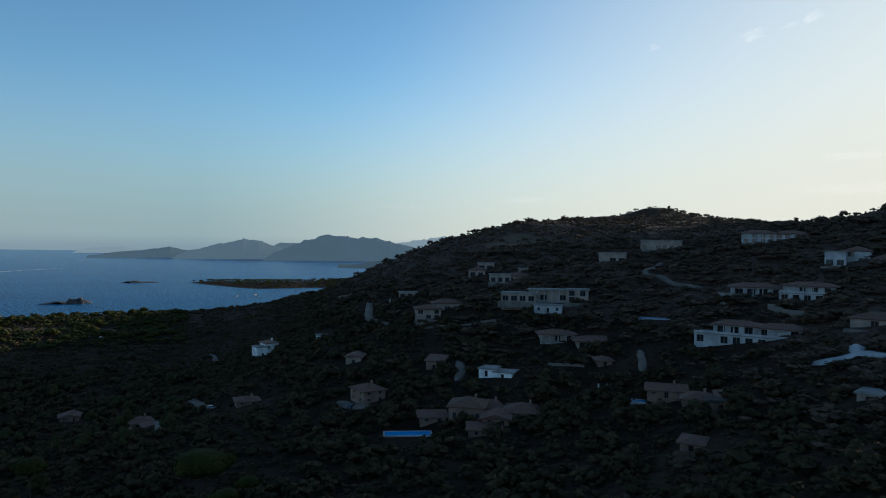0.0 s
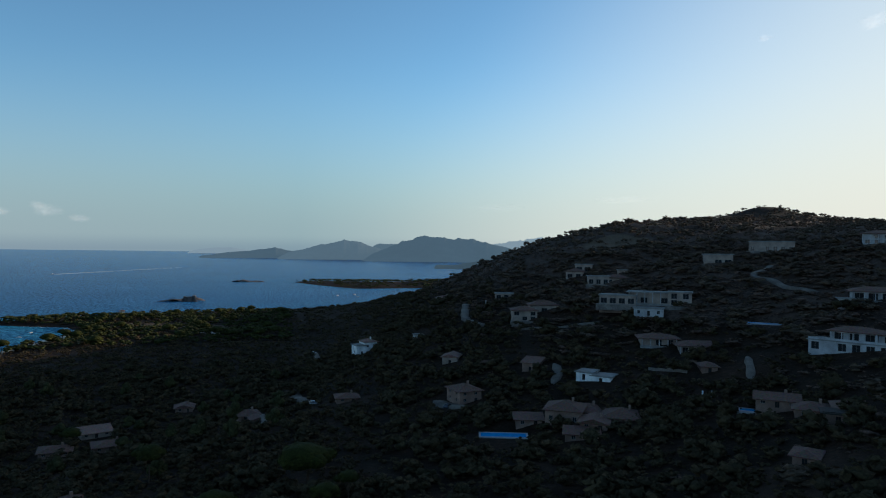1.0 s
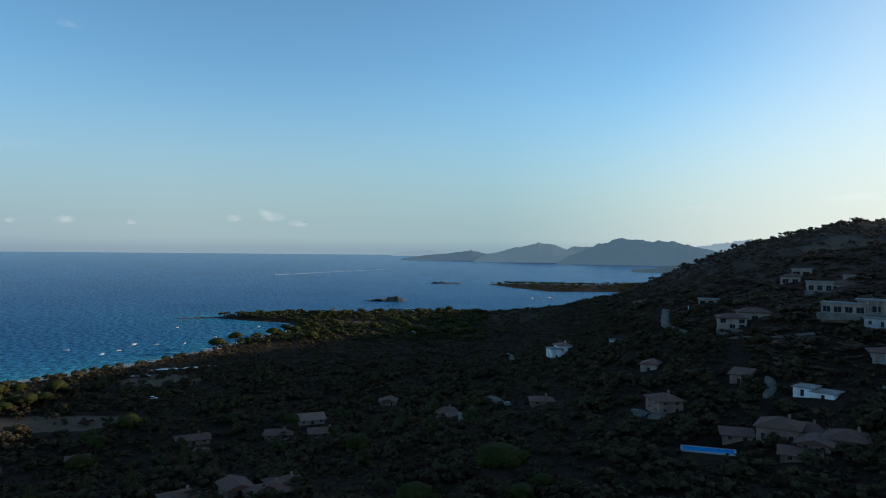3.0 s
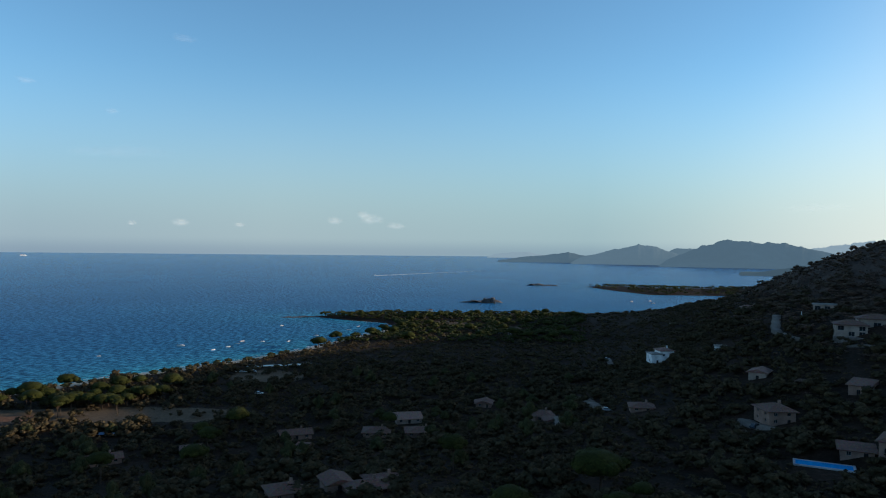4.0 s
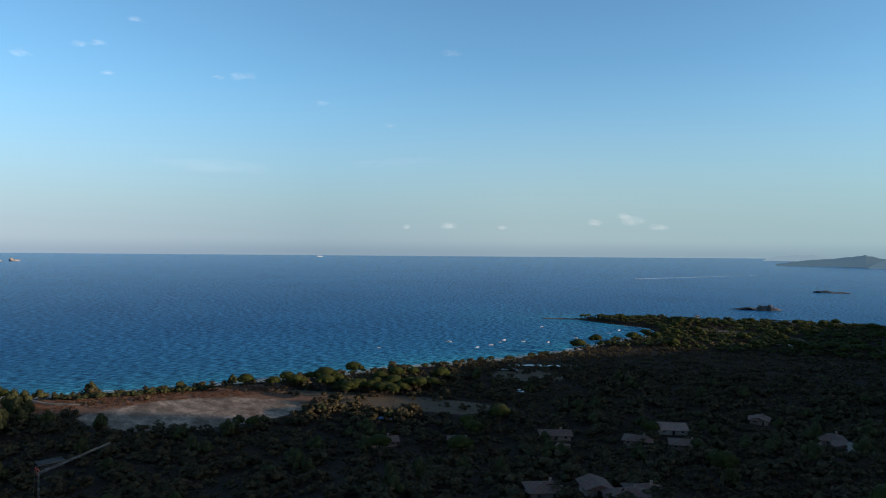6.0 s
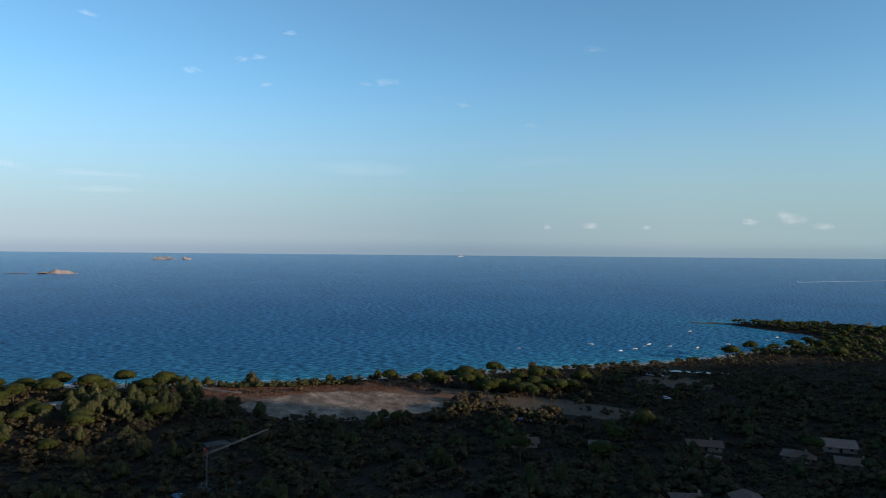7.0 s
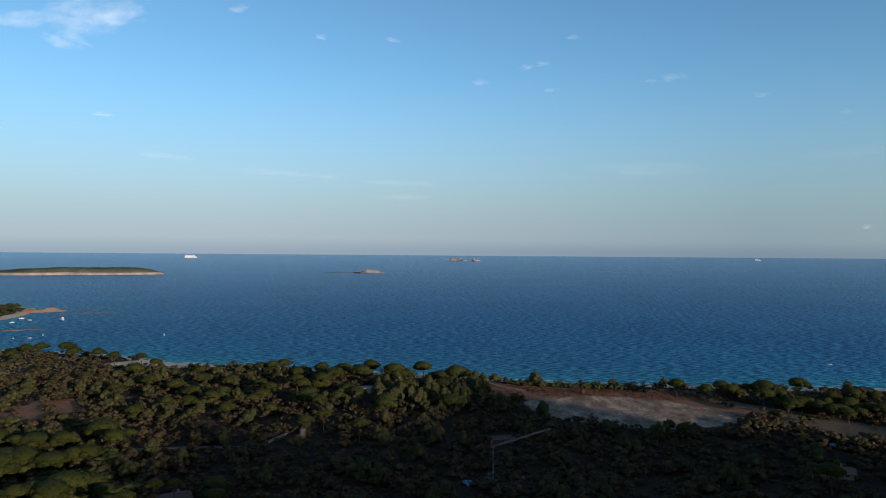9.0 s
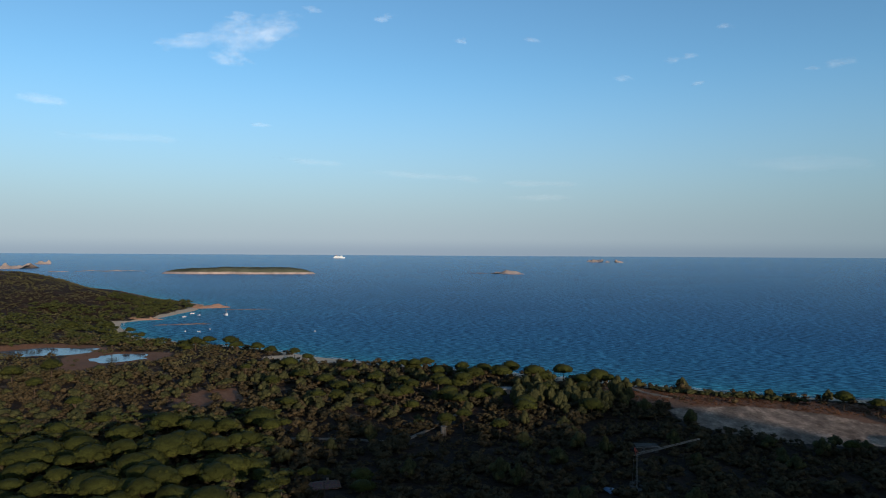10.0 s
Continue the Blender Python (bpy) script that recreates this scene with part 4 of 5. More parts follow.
h = house(-206.2, -61.5, 117, "dim low roof of a house below the pines")
block(h, 0.0, 2.7, -1.5, 9.0, 6.0, 2.0, 1.0, "gable", "ochre", 1, "small")
h = house(-433.2, 689.9, 40, "small white house among trees on the wooded point")
block(h, 0.3, 2.7, -0.6, 4.2, 6.0, 3.6, 0.8, "gable", "white", 1, "small")

# ---- pools, tracks, yards ----
def pool(x, y, turn_deg, w, d, label):
    z = level(x, y) + 0.25
    p = thing("swimming_pool", pose(x, y, z, 0, 0, turn_deg), label, "pool")
    rim = bmesh.new()
    for q in ((-w / 2 - 0.6, w / 2 + 0.6, -d / 2 - 0.6, -d / 2), (-w / 2 - 0.6, w / 2 + 0.6, d / 2, d / 2 + 0.6), (-w / 2 - 0.6, -w / 2, -d / 2, d / 2), (w / 2, w / 2 + 0.6, -d / 2, d / 2)):
        box(rim, q[0], q[1], q[2], q[3], -2.5, 0.12)
    part("coping", rim, PAVED, p)
    part("basin", boxed(-w / 2, w / 2, -d / 2, d / 2, -2.4, 0.02), POOL, p, "clear blue pool water")
    CLEAR.extend([(x, y, w * 0.55), (x + 3, y - 4, 4), (x - 3, y - 4, 4), (x, y - 9, 5)])
    return p


pool(-9.9, 209.5, 5, 13.4, 4.4, "bright blue swimming pool in a dark garden")
pool(84, 281, -22, 13, 3.0, "narrow pale pool on a hillside terrace")
ribbon("track", [(-41, 400), (-39.5, 384), (-38, 368), (-34, 355), (-25, 343)], 3.6, TRACK, "pale gravel lane curving down the hill")
ribbon("track", [(115, 372), (106, 356), (99, 346), (104, 333), (107, 321), (113, 307)], 3.0, TRACK, "gravel lane winding up the slope")
ribbon("driveway", [(101, 195), (107, 191.5), (111, 190), (113, 186), (113.6, 178)], 3.4, PAVED, "white paved driveway on the slope", "driveway")
ribbon("driveway", [(112, 190), (113.5, 193), (115.5, 197)], 3.6, PAVED, "white paved driveway climbing to a villa", "driveway")
ribbon("track", [(-152, 470), (-137, 430), (-122, 388)], 3.2, TRACK, "pale dirt track between bushes")
ribbon("driveway", [(6, 270), (7.5, 260), (5, 249)], 2.8, TRACK, "pale driveway beside a low house", "driveway")
ribbon("driveway", [(69, 247), (67.5, 238), (65, 228)], 2.2, TRACK, "gravel driveway between villas", "driveway")
ribbon("track", [(-116, 320), (-104, 297), (-91, 274)], 3.6, TRACK, "dark gravel track among trees")
ribbon("yard", [(-36, 247), (-30, 240), (-24, 236)], 4.5, TRACK, "gravel yard in front of a house", "yard")
ribbon("yard", [(-8, 318), (10, 312), (26, 312)], 2.4, TRACK, "bare earth terrace on the slope", "yard")
ribbon("track", [(-255, -120), (-266, -92), (-269, -74), (-269, -52), (-281, -45), (-300, -39), (-330, -30)], 1.5, TRACK, "pale sandy track through the bushes")
ribbon("track", [(-415, 52), (-398, 55), (-384, 60), (-372, 72)], 2.6, TRACK, "sandy track round the dry lake")
ribbon("track", [(-96, 238), (-100, 252), (-108, 268)], 3.0, TRACK, "dim dirt track among trees")


def garden_wall(x0, y0, x1, y1, high, thick, material, label):
    """A low wall with a coping, stepping down with the ground."""
    w = thing("garden_wall", pose(x0, y0, 0), label, "wall")
    n = max(1, int(math.hypot(x1 - x0, y1 - y0) / 3.0))
    way = math.degrees(math.atan2(y1 - y0, x1 - x0))
    long = math.hypot(x1 - x0, y1 - y0) / n
    for k in range(n):
        u = (k + 0.5) / n
        px, py = (x1 - x0) * u, (y1 - y0) * u
        z = level(x0 + px, y0 + py)
        for name, half, za, zb in (("panel", thick / 2, -1.5, high), ("coping", thick / 2 + 0.06, high + 0.003, high + 0.12)):
            o = part(name, boxed(-long / 2, long / 2, -half, half, za, zb), material, w)
            o.matrix_basis = pose(px, py, z, 0, 0, way)
        CLEAR.append((x0 + px, y0 + py, 1.6))
        CLEAR.append((x0 + px * 0.97, y0 + py - 2.5, 1.6))


garden_wall(117.7, 255.7, 122.7, 239.5, 2.0, 0.4, STONE, "grey stone retaining wall below a villa")
garden_wall(38, 252.8, 49, 243, 0.8, 0.3, STONE, "pale low garden wall on the slope")


def pillar(x, y, high, label):
    p = thing("gate_pillar", pose(x, y, level(x, y)), label, "pillar")
    part("shaft", boxed(-0.2, 0.2, -0.2, 0.2, -0.5, high, 0.03), WALLS["white"], p)
    part("cap", boxed(-0.26, 0.26, -0.26, 0.26, high + 0.003, high + 0.18, 0.03), PAVED, p)
    CLEAR.append((x, y, 2.5))


pillar(-28.5, 384.3, 3.0, "white gate pillar beside the lane")
pillar(49.4, 222.2, 1.6, "white gate pillar in a dark garden")
pillar(51.8, 221.0, 1.6, "white gate pillar in a dark garden")
pool(58, 204, -18, 5.5, 3.0, "small pale pool on a paved terrace")


# ---- trees ----
def ico():
    bm = bmesh.new()
    bmesh.ops.create_icosphere(bm, subdivisions=2, radius=1.0)
    bm.verts.ensure_lookup_table()
    v = np.array([q.co for q in bm.verts])
    f = np.array([[w.index for w in q.verts] for q in bm.faces])
    bm.free()
    return v, f


ROUND_V, ROUND_F = ico()
LOW_V = np.array([(0, 0, 1), (0, 0, -1), *[(math.cos(k * math.tau / 5), math.sin(k * math.tau / 5), 0.25 * (-1) ** k) for k in range(5)]])
LOW_F = np.array([(0, 2 + k, 2 + (k + 1) % 5) for k in range(5)] + [(1, 2 + (k + 1) % 5, 2 + k) for k in range(5)])


def sprays(centres, outward, size, r, wild=0.7):
    """Many small ragged sprays of leaves, each a bent four-sided blade facing roughly outward."""
    n = len(centres)
    d = outward + r.normal(size=(n, 3)) * wild
    d /= np.linalg.norm(d, axis=1)[:, None]
    a = np.cross(d, r.normal(size=(n, 3)))
    a /= np.linalg.norm(a, axis=1)[:, None]
    b = np.cross(d, a)
    s = size[:, None]
    k = r.uniform(0.6, 1.4, (4, n, 1))
    v = np.stack([centres + a * s * k[0], centres + b * s * 0.8 * k[1] + d * s * 0.35, centres - a * s * k[2], centres - b * s * 0.8 * k[3] + d * s * 0.35], 1)
    f = (np.array([(0, 1, 2), (0, 2, 3)])[None] + (np.arange(n) * 4)[:, None, None]).reshape(-1, 3)
    return v.reshape(-1, 3), f


def joined(*pairs):
    vs, fs, base = [], [], 0
    for v, f in pairs:
        vs.append(v)
        fs.append(f + base)
        base += len(v)
    return np.concatenate(vs), np.concatenate(fs)


def lobed_crown(seed, lobes, n, spray, floor):
    """A crown of soft-edged lobes (centre, half sizes) under a skin of small sprays of leaves; flat below the height floor."""
    r = np.random.default_rng(seed)
    vs, fs, at, out = [], [], [], []
    share = max(1, n // len(lobes))
    for k, (c, half) in enumerate(lobes):
        a = r.uniform(0, math.tau)
        turned = ROUND_V @ np.array([(math.cos(a), math.sin(a), 0), (-math.sin(a), math.cos(a), 0), (0, 0, 1)])
        v = turned * (1 + r.uniform(-0.13, 0.13, (len(ROUND_V), 1))) * half * 0.94 + c
        v[:, 2] = np.maximum(v[:, 2], floor + r.uniform(-0.012, 0.012, len(v)))
        vs.append(v)
        fs.append(ROUND_F + k * len(ROUND_V))
        d = r.normal(size=(share, 3))
        d[:, 2] = np.abs(d[:, 2]) * 1.1 - 0.25
        d /= np.linalg.norm(d, axis=1)[:, None]
        q = d * half * r.uniform(0.93, 1.07, (share, 1)) + c
        q[:, 2] = np.maximum(q[:, 2], floor)
        at.append(q)
        out.append(d / half / np.linalg.norm(d / half, axis=1)[:, None])
    at, out = np.concatenate(at), np.concatenate(out)
    leaves = sprays(at, out, r.uniform(*spray, len(at)), r, 0.30)
    return joined((np.concatenate(vs), np.concatenate(fs)), leaves)


def pine_crown(seed):
    """A broad umbrella of needles, about 1 across: low lobes round a slightly higher middle, flat below."""
    r = np.random.default_rng(seed)
    lobes = [(np.array([r.uniform(-0.05, 0.05), r.uniform(-0.05, 0.05), 0.06]), np.array([0.39, 0.36, 0.21]))]
    count = int(r.integers(6, 9))
    for k in range(count):
        g = k * math.tau / count + r.uniform(-0.3, 0.3)
        q, w = r.uniform(0.26, 0.35), r.uniform(0.12, 0.17)
        lobes.append((np.array([q * math.cos(g), q * math.sin(g), r.uniform(-0.03, 0.04)]), np.array([w, w * r.uniform(0.8, 1.1), w * 0.66])))
    return lobed_crown(seed, lobes, 500, (0.016, 0.036), -0.075)


def pine_trunk(seed, high):
    r = random.Random(seed)
    bm = bmesh.new()
    lean = Vector((r.uniform(-0.07, 0.07), r.uniform(-0.07, 0.07), 0))
    knee = lean * 0.6 + Vector((0, 0, high * 0.62))
    tube(bm, (0, 0, -0.1), knee, 0.032, 0.024)
    for k in range(6):
        a = k * math.tau / 6 + r.uniform(-0.4, 0.4)
        q = r.uniform(0.15, 0.3)
        tube(bm, knee, (q * math.cos(a), q * math.sin(a), high + r.uniform(0.05, 0.12)), 0.015, 0.006, 5)
    fork = [v for v in bm.verts if (v.co - knee).length < 0.03]
    bmesh.ops.remove_doubles(bm, verts=fork, dist=0.03)
    return bm


def bush_crown(seed):
    """A rounded broadleaf crown of upright lobes, about 1 across and 1 high."""
    r = np.random.default_rng(seed)
    lobes = [(np.array([0.0, 0.0, 0.56]), np.array([0.24, 0.24, 0.36]))]
    for k in range(8):
        g = k * math.tau / 8 * 1.0 + r.uniform(-0.4, 0.4)
        q, w = r.uniform(0.16, 0.30), r.uniform(0.12, 0.19)
        lobes.append((np.array([q * math.cos(g), q * math.sin(g), r.uniform(0.26, 0.68)]), np.array([w, w, w * r.uniform(0.9, 1.35)])))
    return lobed_crown(seed, lobes, 440, (0.020, 0.050), 0.08)


PINES = []
for k in range(6):
    v, f = pine_crown(40 + k)
    PINES.append((soft(mesh_of("crown", v, f, PINE_CROWN)), k))
OAKS = []
for k in range(4):
    v, f = bush_crown(60 + k)
    OAKS.append((soft(mesh_of("crown", v, f, OAK_CROWN)), k))
TRUNKS = {}
TREES = []


def trunk_mesh(kind, k, high):
    key = (kind, k, round(high, 1))
    if key not in TRUNKS:
        me = bpy.data.meshes.new("trunk")
        bm = pine_trunk(k, key[2])
        bm.to_mesh(me)
        bm.free()
        me.materials.append(BARK)
        TRUNKS[key] = me
    return TRUNKS[key]


def pine(x, y, wide, high):
    """An umbrella pine: bare trunk, spreading limbs, flat crown. wide: across the crown; high: to the middle of the crown."""
    z = max(level(x, y), 0.2)
    k = len(TREES) % 6
    stem = round(max(0.3, high / wide - 0.16) * 5) / 5
    p = thing("umbrella_pine", pose(x, y, z, 0, 0, rng.uniform(0, 360)), "umbrella pine with flat dense green crown and bare trunk", "pine tree", "coastal umbrella pines")
    crown = part("crown", PINES[k][0], None, p)
    crown.matrix_basis = Matrix.Translation((0, 0, stem * wide)) @ Matrix.Diagonal((wide, wide, wide, 1))
    trunk = part("trunk", trunk_mesh("pine", k, stem), None, p)
    trunk.matrix_basis = Matrix.Diagonal((wide, wide, wide, 1))
    TREES.append(p)
    CLEAR.append((x, y, wide * 0.25))


def oak(x, y, wide, high):
    z = max(level(x, y), 0.2)
    k = len(TREES) % 4
    p = thing("evergreen_oak", pose(x, y, z, 0, 0, rng.uniform(0, 360)), "dark rounded evergreen tree rising from the scrub", "tree", "evergreen trees in the scrub")
    crown = part("crown", OAKS[k][0], None, p)
    crown.matrix_basis = Matrix.Diagonal((wide, wide, high, 1))
    trunk = part("trunk", trunk_mesh("oak", k, 0.4), None, p)
    trunk.matrix_basis = Matrix.Diagonal((wide, wide, high, 1))
    TREES.append(p)


pine(-413, -11, 12.5, 9.0)
pine(-420, 19, 14.1, 9.2)
pine(-389, 37, 17.0, 9.5)
pine(-393, 2, 13.9, 9.2)
pine(-408, -26, 10.9, 8.8)
pine(-407, -39, 9.5, 8.6)
pine(-389, -51, 9.8, 8.7)
pine(-427, -63, 10.6, 8.8)
pine(-410, -67, 10.0, 8.7)
pine(-413, -75, 8.9, 8.6)
pine(-371, -35, 12.1, 9.0)
pine(-355, -44, 9.9, 8.7)
pine(-389, -16, 13.3, 9.1)
pine(-384, -30, 12.7, 9.0)
pine(-357, 8, 10.3, 8.7)
pine(-348, -59, 9.5, 8.6)
pine(-323, -32, 8.4, 8.5)
pine(-290, -27, 7.7, 8.4)
pine(-281, -33, 9.1, 8.6)
pine(-276, -12, 8.6, 8.5)
pine(-323, -62, 7.7, 8.4)
pine(-352, 404, 14.5, 8.6)
pine(-355, 427, 12.5, 9.4)
pine(-362, 482, 12.0, 7.0)
pine(-355, 147, 11.2, 8.8)
pine(-350, 169, 10.6, 8.8)
pine(-344, 188, 15.6, 9.4)
pine(-348, 209, 12.8, 9.0)
pine(-326, 178, 11.8, 8.9)
pine(-309, 182, 10.2, 8.7)
pine(-322, 210, 10.7, 8.8)
pine(-287, 195, 5.9, 6.7)
pine(-320, 230, 9.0, 8.6)
pine(-306, 179, 5.6, 6.7)
pine(-273, 116, 6.8, 6.8)
pine(-308, 240, 11.6, 8.9)
pine(-323, 221, 12.0, 8.9)
pine(-341, 156, 9.1, 8.6)
pine(-218, 184, 8.4, 8.5)
pine(-224, 207, 7.8, 8.4)
pine(-201, 131, 9.5, 8.6)
pine(-186, 153, 10.8, 8.8)
pine(-485, -240, 11.6, 8.9)
pine(-517, -245, 11.6, 7.4)
pine(-485, -214, 13.3, 9.1)
pine(-471, -203, 11.4, 8.9)
pine(-471, -188, 10.7, 7.3)
pine(-463, -175, 9.8, 7.2)
pine(-459, -157, 9.7, 7.2)
pine(-440, -142, 8.6, 7.0)
pine(-466, -241, 7.4, 6.9)
pine(-215, -132, 12.0, 8.9)
pine(-222, -119, 16.3, 9.5)
pine(-210, -120, 10.2, 8.7)
pine(-253, -113, 9.6, 8.6)
pine(-255, -97, 9.7, 8.7)
pine(-316, -97, 7.8, 8.4)
pine(-391, -163, 7.6, 6.9)
pine(-199, -48, 8.1, 8.5)
pine(-198, -64, 6.0, 8.2)
pine(-199, -59, 5.1, 8.1)
pine(-183, -70, 5.3, 8.1)
pine(-186, -67, 4.7, 8.1)
pine(-184, -44, 7.9, 8.4)
pine(-191, -111, 10.9, 8.8)
pine(-176, -115, 11.3, 8.9)
pine(-174, -101, 10.0, 8.7)
pine(-185, -133, 8.7, 8.5)
pine(-190, -143, 7.4, 8.4)
pine(-176, -140, 8.2, 8.5)
pine(-216, -145, 6.8, 8.3)
pine(-212, -164, 8.1, 8.5)
pine(-236, -169, 9.2, 8.6)
pine(-233, -185, 7.1, 8.4)
pine(-252, -162, 8.0, 8.5)
pine(-283, -195, 8.8, 8.6)
pine(-316, -239, 9.6, 8.7)
pine(-339, -269, 12.7, 9.0)
pine(-359, -261, 13.7, 9.1)
pine(-197, -139, 7.7, 8.4)
pine(-196, -100, 8.1, 8.5)
pine(-197, -156, 9.1, 8.6)
pine(-170, -128, 9.3, 8.6)
pine(-265, -95, 6.6, 8.3)
pine(-254, -129, 6.2, 8.2)
pine(-57, 170, 16.4, 9.5)
pine(-64, 135, 11.2, 8.8)
pine(-43, 140, 7.4, 8.4)
pine(-41, 150, 6.5, 8.3)
pine(-103, 177, 9.8, 8.7)
pine(-166, 233, 8.6, 8.5)
pine(-221, 204, 11.5, 8.9)
pine(-204, 175, 9.9, 8.7)

# the low dense pines behind the dry lake
for q in ((-335, 186, 8.0, 5.0), (-327, 191, 10.0, 5.5), (-313, 187, 12.0, 6.0), (-306, 190, 9.0, 6.5), (-319, 195, 11.0, 5.0), (-319, 205, 8.0, 5.5), (-307, 204, 10.0, 6.0), (-313, 213, 12.0, 6.5), (-302, 210, 9.0, 5.0), (-298, 190, 11.0, 5.5), (-297, 200, 8.0, 6.0), (-310, 221, 10.0, 6.5), (-302, 220, 12.0, 5.0), (-306, 228, 9.0, 5.5), (-339, 193, 11.0, 6.0), (-342, 185, 8.0, 6.5), (-301, 230, 10.0, 5.0), (-346, 172, 12.0, 5.5), (-350, 183, 9.0, 6.0)):
    edge = (q[1] - 186) * 0.84 - (q[0] + 312) * 0.54
    push = max(0.0, 6.0 - edge)
    pine(q[0] - 0.54 * push, q[1] + 0.84 * push, q[2], q[3])

CLEAR_AT = np.array(CLEAR)


def free(x, y):
    """Whether each place is free of houses, tracks and water."""
    ok = np.ones(len(x), bool)
    for cx, cy, r in CLEAR_AT:
        ok &= (x - cx) ** 2 + (y - cy) ** 2 > r * r
    sand, lake, earth, grass = cover(x, y)
    bare = np.maximum(np.maximum(sand, lake), np.maximum(earth * 0.93, grass * 0.9))
    ok &= rng.uniform(0, 1, len(x)) > bare
    for f in FLATS:
        ok &= in_flat(x, y, f) > 1.0
    return ok & (inland(x, y) > 4)


def scatter(n, az0, az1, d0, d1):
    a = np.radians(rng.uniform(az0, az1, n))
    d = np.sqrt(rng.uniform(d0 * d0, d1 * d1, n))
    x, y = -d * np.sin(a), d * np.cos(a)
    ok = free(x, y)
    return x[ok], y[ok]


# young pines behind the southern beach, and larger trees standing out of the scrub
x, y = scatter(80, 111, 131, 185, 300)
for px, py in zip(x, y):
    pine(float(px), float(py), float(rng.uniform(7, 16)), float(rng.uniform(4.0, 6.0)))
x, y = scatter(50, 20, 40, 560, 780)
for px, py in zip(x, y):
    pine(float(px), float(py), float(rng.uniform(8, 13)), float(rng.uniform(6, 8.5)))
x, y = scatter(45, 110, 131, 520, 720)
for px, py in zip(x, y):
    pine(float(px), float(py), float(rng.uniform(8, 13)), float(rng.uniform(5, 8)))
for k in range(34):
    v = k / 34 * 72 + 66
    oak(-392 + 0.29 * (v - 66) + rng.uniform(-3, 3), v, float(rng.uniform(4.5, 7.5)), float(rng.uniform(2.2, 3.9)))
for k in range(22):
    v = k / 22 * 180 + 205
    oak(-371 + 0.11 * (v - 240) + rng.uniform(-3, 8), v, float(rng.uniform(4.5, 8)), float(rng.uniform(2.0, 3.4)))
x, y = rng.uniform(-425, -315, 75), rng.uniform(-150, 30, 75)
ok = free(x, y)
for px, py in zip(x[ok], y[ok]):
    if rng.uniform() < 0.55:
        pine(float(px), float(py), float(rng.uniform(8, 13)), float(rng.uniform(5, 7.5)))
    else:
        oak(float(px), float(py), float(rng.uniform(6, 9)), float(rng.uniform(6, 9)))
x, y = scatter(170, 98, 130, 295, 470)
for px, py in zip(x, y):
    oak(float(px), float(py), float(rng.uniform(5.5, 10)), float(rng.uniform(3.6, 6.0)))
grove = [(-352 + rng.uniform(-26, 26), 22 + rng.uniform(-32, 32)) for _ in range(46)]
for px, py in grove:
    oak(px, py, float(rng.uniform(6, 9)), float(rng.uniform(8, 12)))
x, y = scatter(150, 20, 118, 190, 420)
for px, py in zip(x, y):
    oak(float(px), float(py), float(rng.uniform(5, 8)), float(rng.uniform(5.5, 9)))


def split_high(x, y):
    """Two parts of the places: on the upper slopes, for the hazed leaf colours, and the rest."""
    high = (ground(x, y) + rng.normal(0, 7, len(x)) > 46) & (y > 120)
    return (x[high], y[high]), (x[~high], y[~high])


def thicket(name, x, y, wide, high, protos, material, label):
    """Bushes past counting: one mesh, each bush one of a few shapes, turned and sized at random."""
    vs, fs, base = [], [], 0
    z = ground(x, y)
    pick, g = rng.integers(0, len(protos), len(x)), rng.uniform(0, math.tau, len(x))
    for p, (pv, pf) in enumerate(protos):
        sel = np.flatnonzero(pick == p)
        if not len(sel):
            continue
        c, s = np.cos(g[sel])[:, None], np.sin(g[sel])[:, None]
        X = (pv[None, :, 0] * c - pv[None, :, 1] * s) * wide[sel][:, None] + x[sel][:, None]
        Y = (pv[None, :, 0] * s + pv[None, :, 1] * c) * wide[sel][:, None] + y[sel][:, None]
        Z = pv[None, :, 2] * high[sel][:, None] + z[sel][:, None]
        vs.append(np.stack([X, Y, Z], -1).reshape(-1, 3))
        fs.append((pf[None] + (np.arange(len(sel)) * len(pv))[:, None, None] + base).reshape(-1, 3))
        base += len(sel) * len(pv)
    ob = new(name, soft(mesh_of(name, np.concatenate(vs), np.concatenate(fs), material)))
    return tagged(ob, label, "bushes", kind="stuff")


def small_crown(seed, n, sprigs):
    r = np.random.default_rng(seed)
    g, q = r.uniform(0, math.tau, n), np.sqrt(r.uniform(0, 1, n)) * 0.36
    c = np.stack([q * np.cos(g), q * np.sin(g), r.uniform(0.15, 0.62, n) * (1.15 - q)], 1)
    s = np.stack([r.uniform(0.12, 0.20, n)] * 3, 1) * np.array([1, 1, 1.1])
    v, f = [], []
    for k in range(n):
        v.append(LOW_V * (1 + r.uniform(-0.35, 0.35, (7, 1))) * s[k] + c[k])
        f.append(LOW_F + 7 * k)
    pick = r.integers(0, n, sprigs)
    d = r.normal(size=(sprigs, 3)) + np.array([0, 0, 0.5])
    d /= np.linalg.norm(d, axis=1)[:, None]
    leaves = sprays(c[pick] + d * s[pick] * 1.0, d, r.uniform(0.05, 0.12, sprigs), r, 0.5)
    return joined((np.concatenate(v), np.concatenate(f)), leaves)


NEAR = [small_crown(80 + k, 4, 30) for k in range(8)]
FAR = [small_crown(90 + k, 3, 5) for k in range(6)]
TALL = [small_crown(180 + k, 7, 60) for k in range(8)]
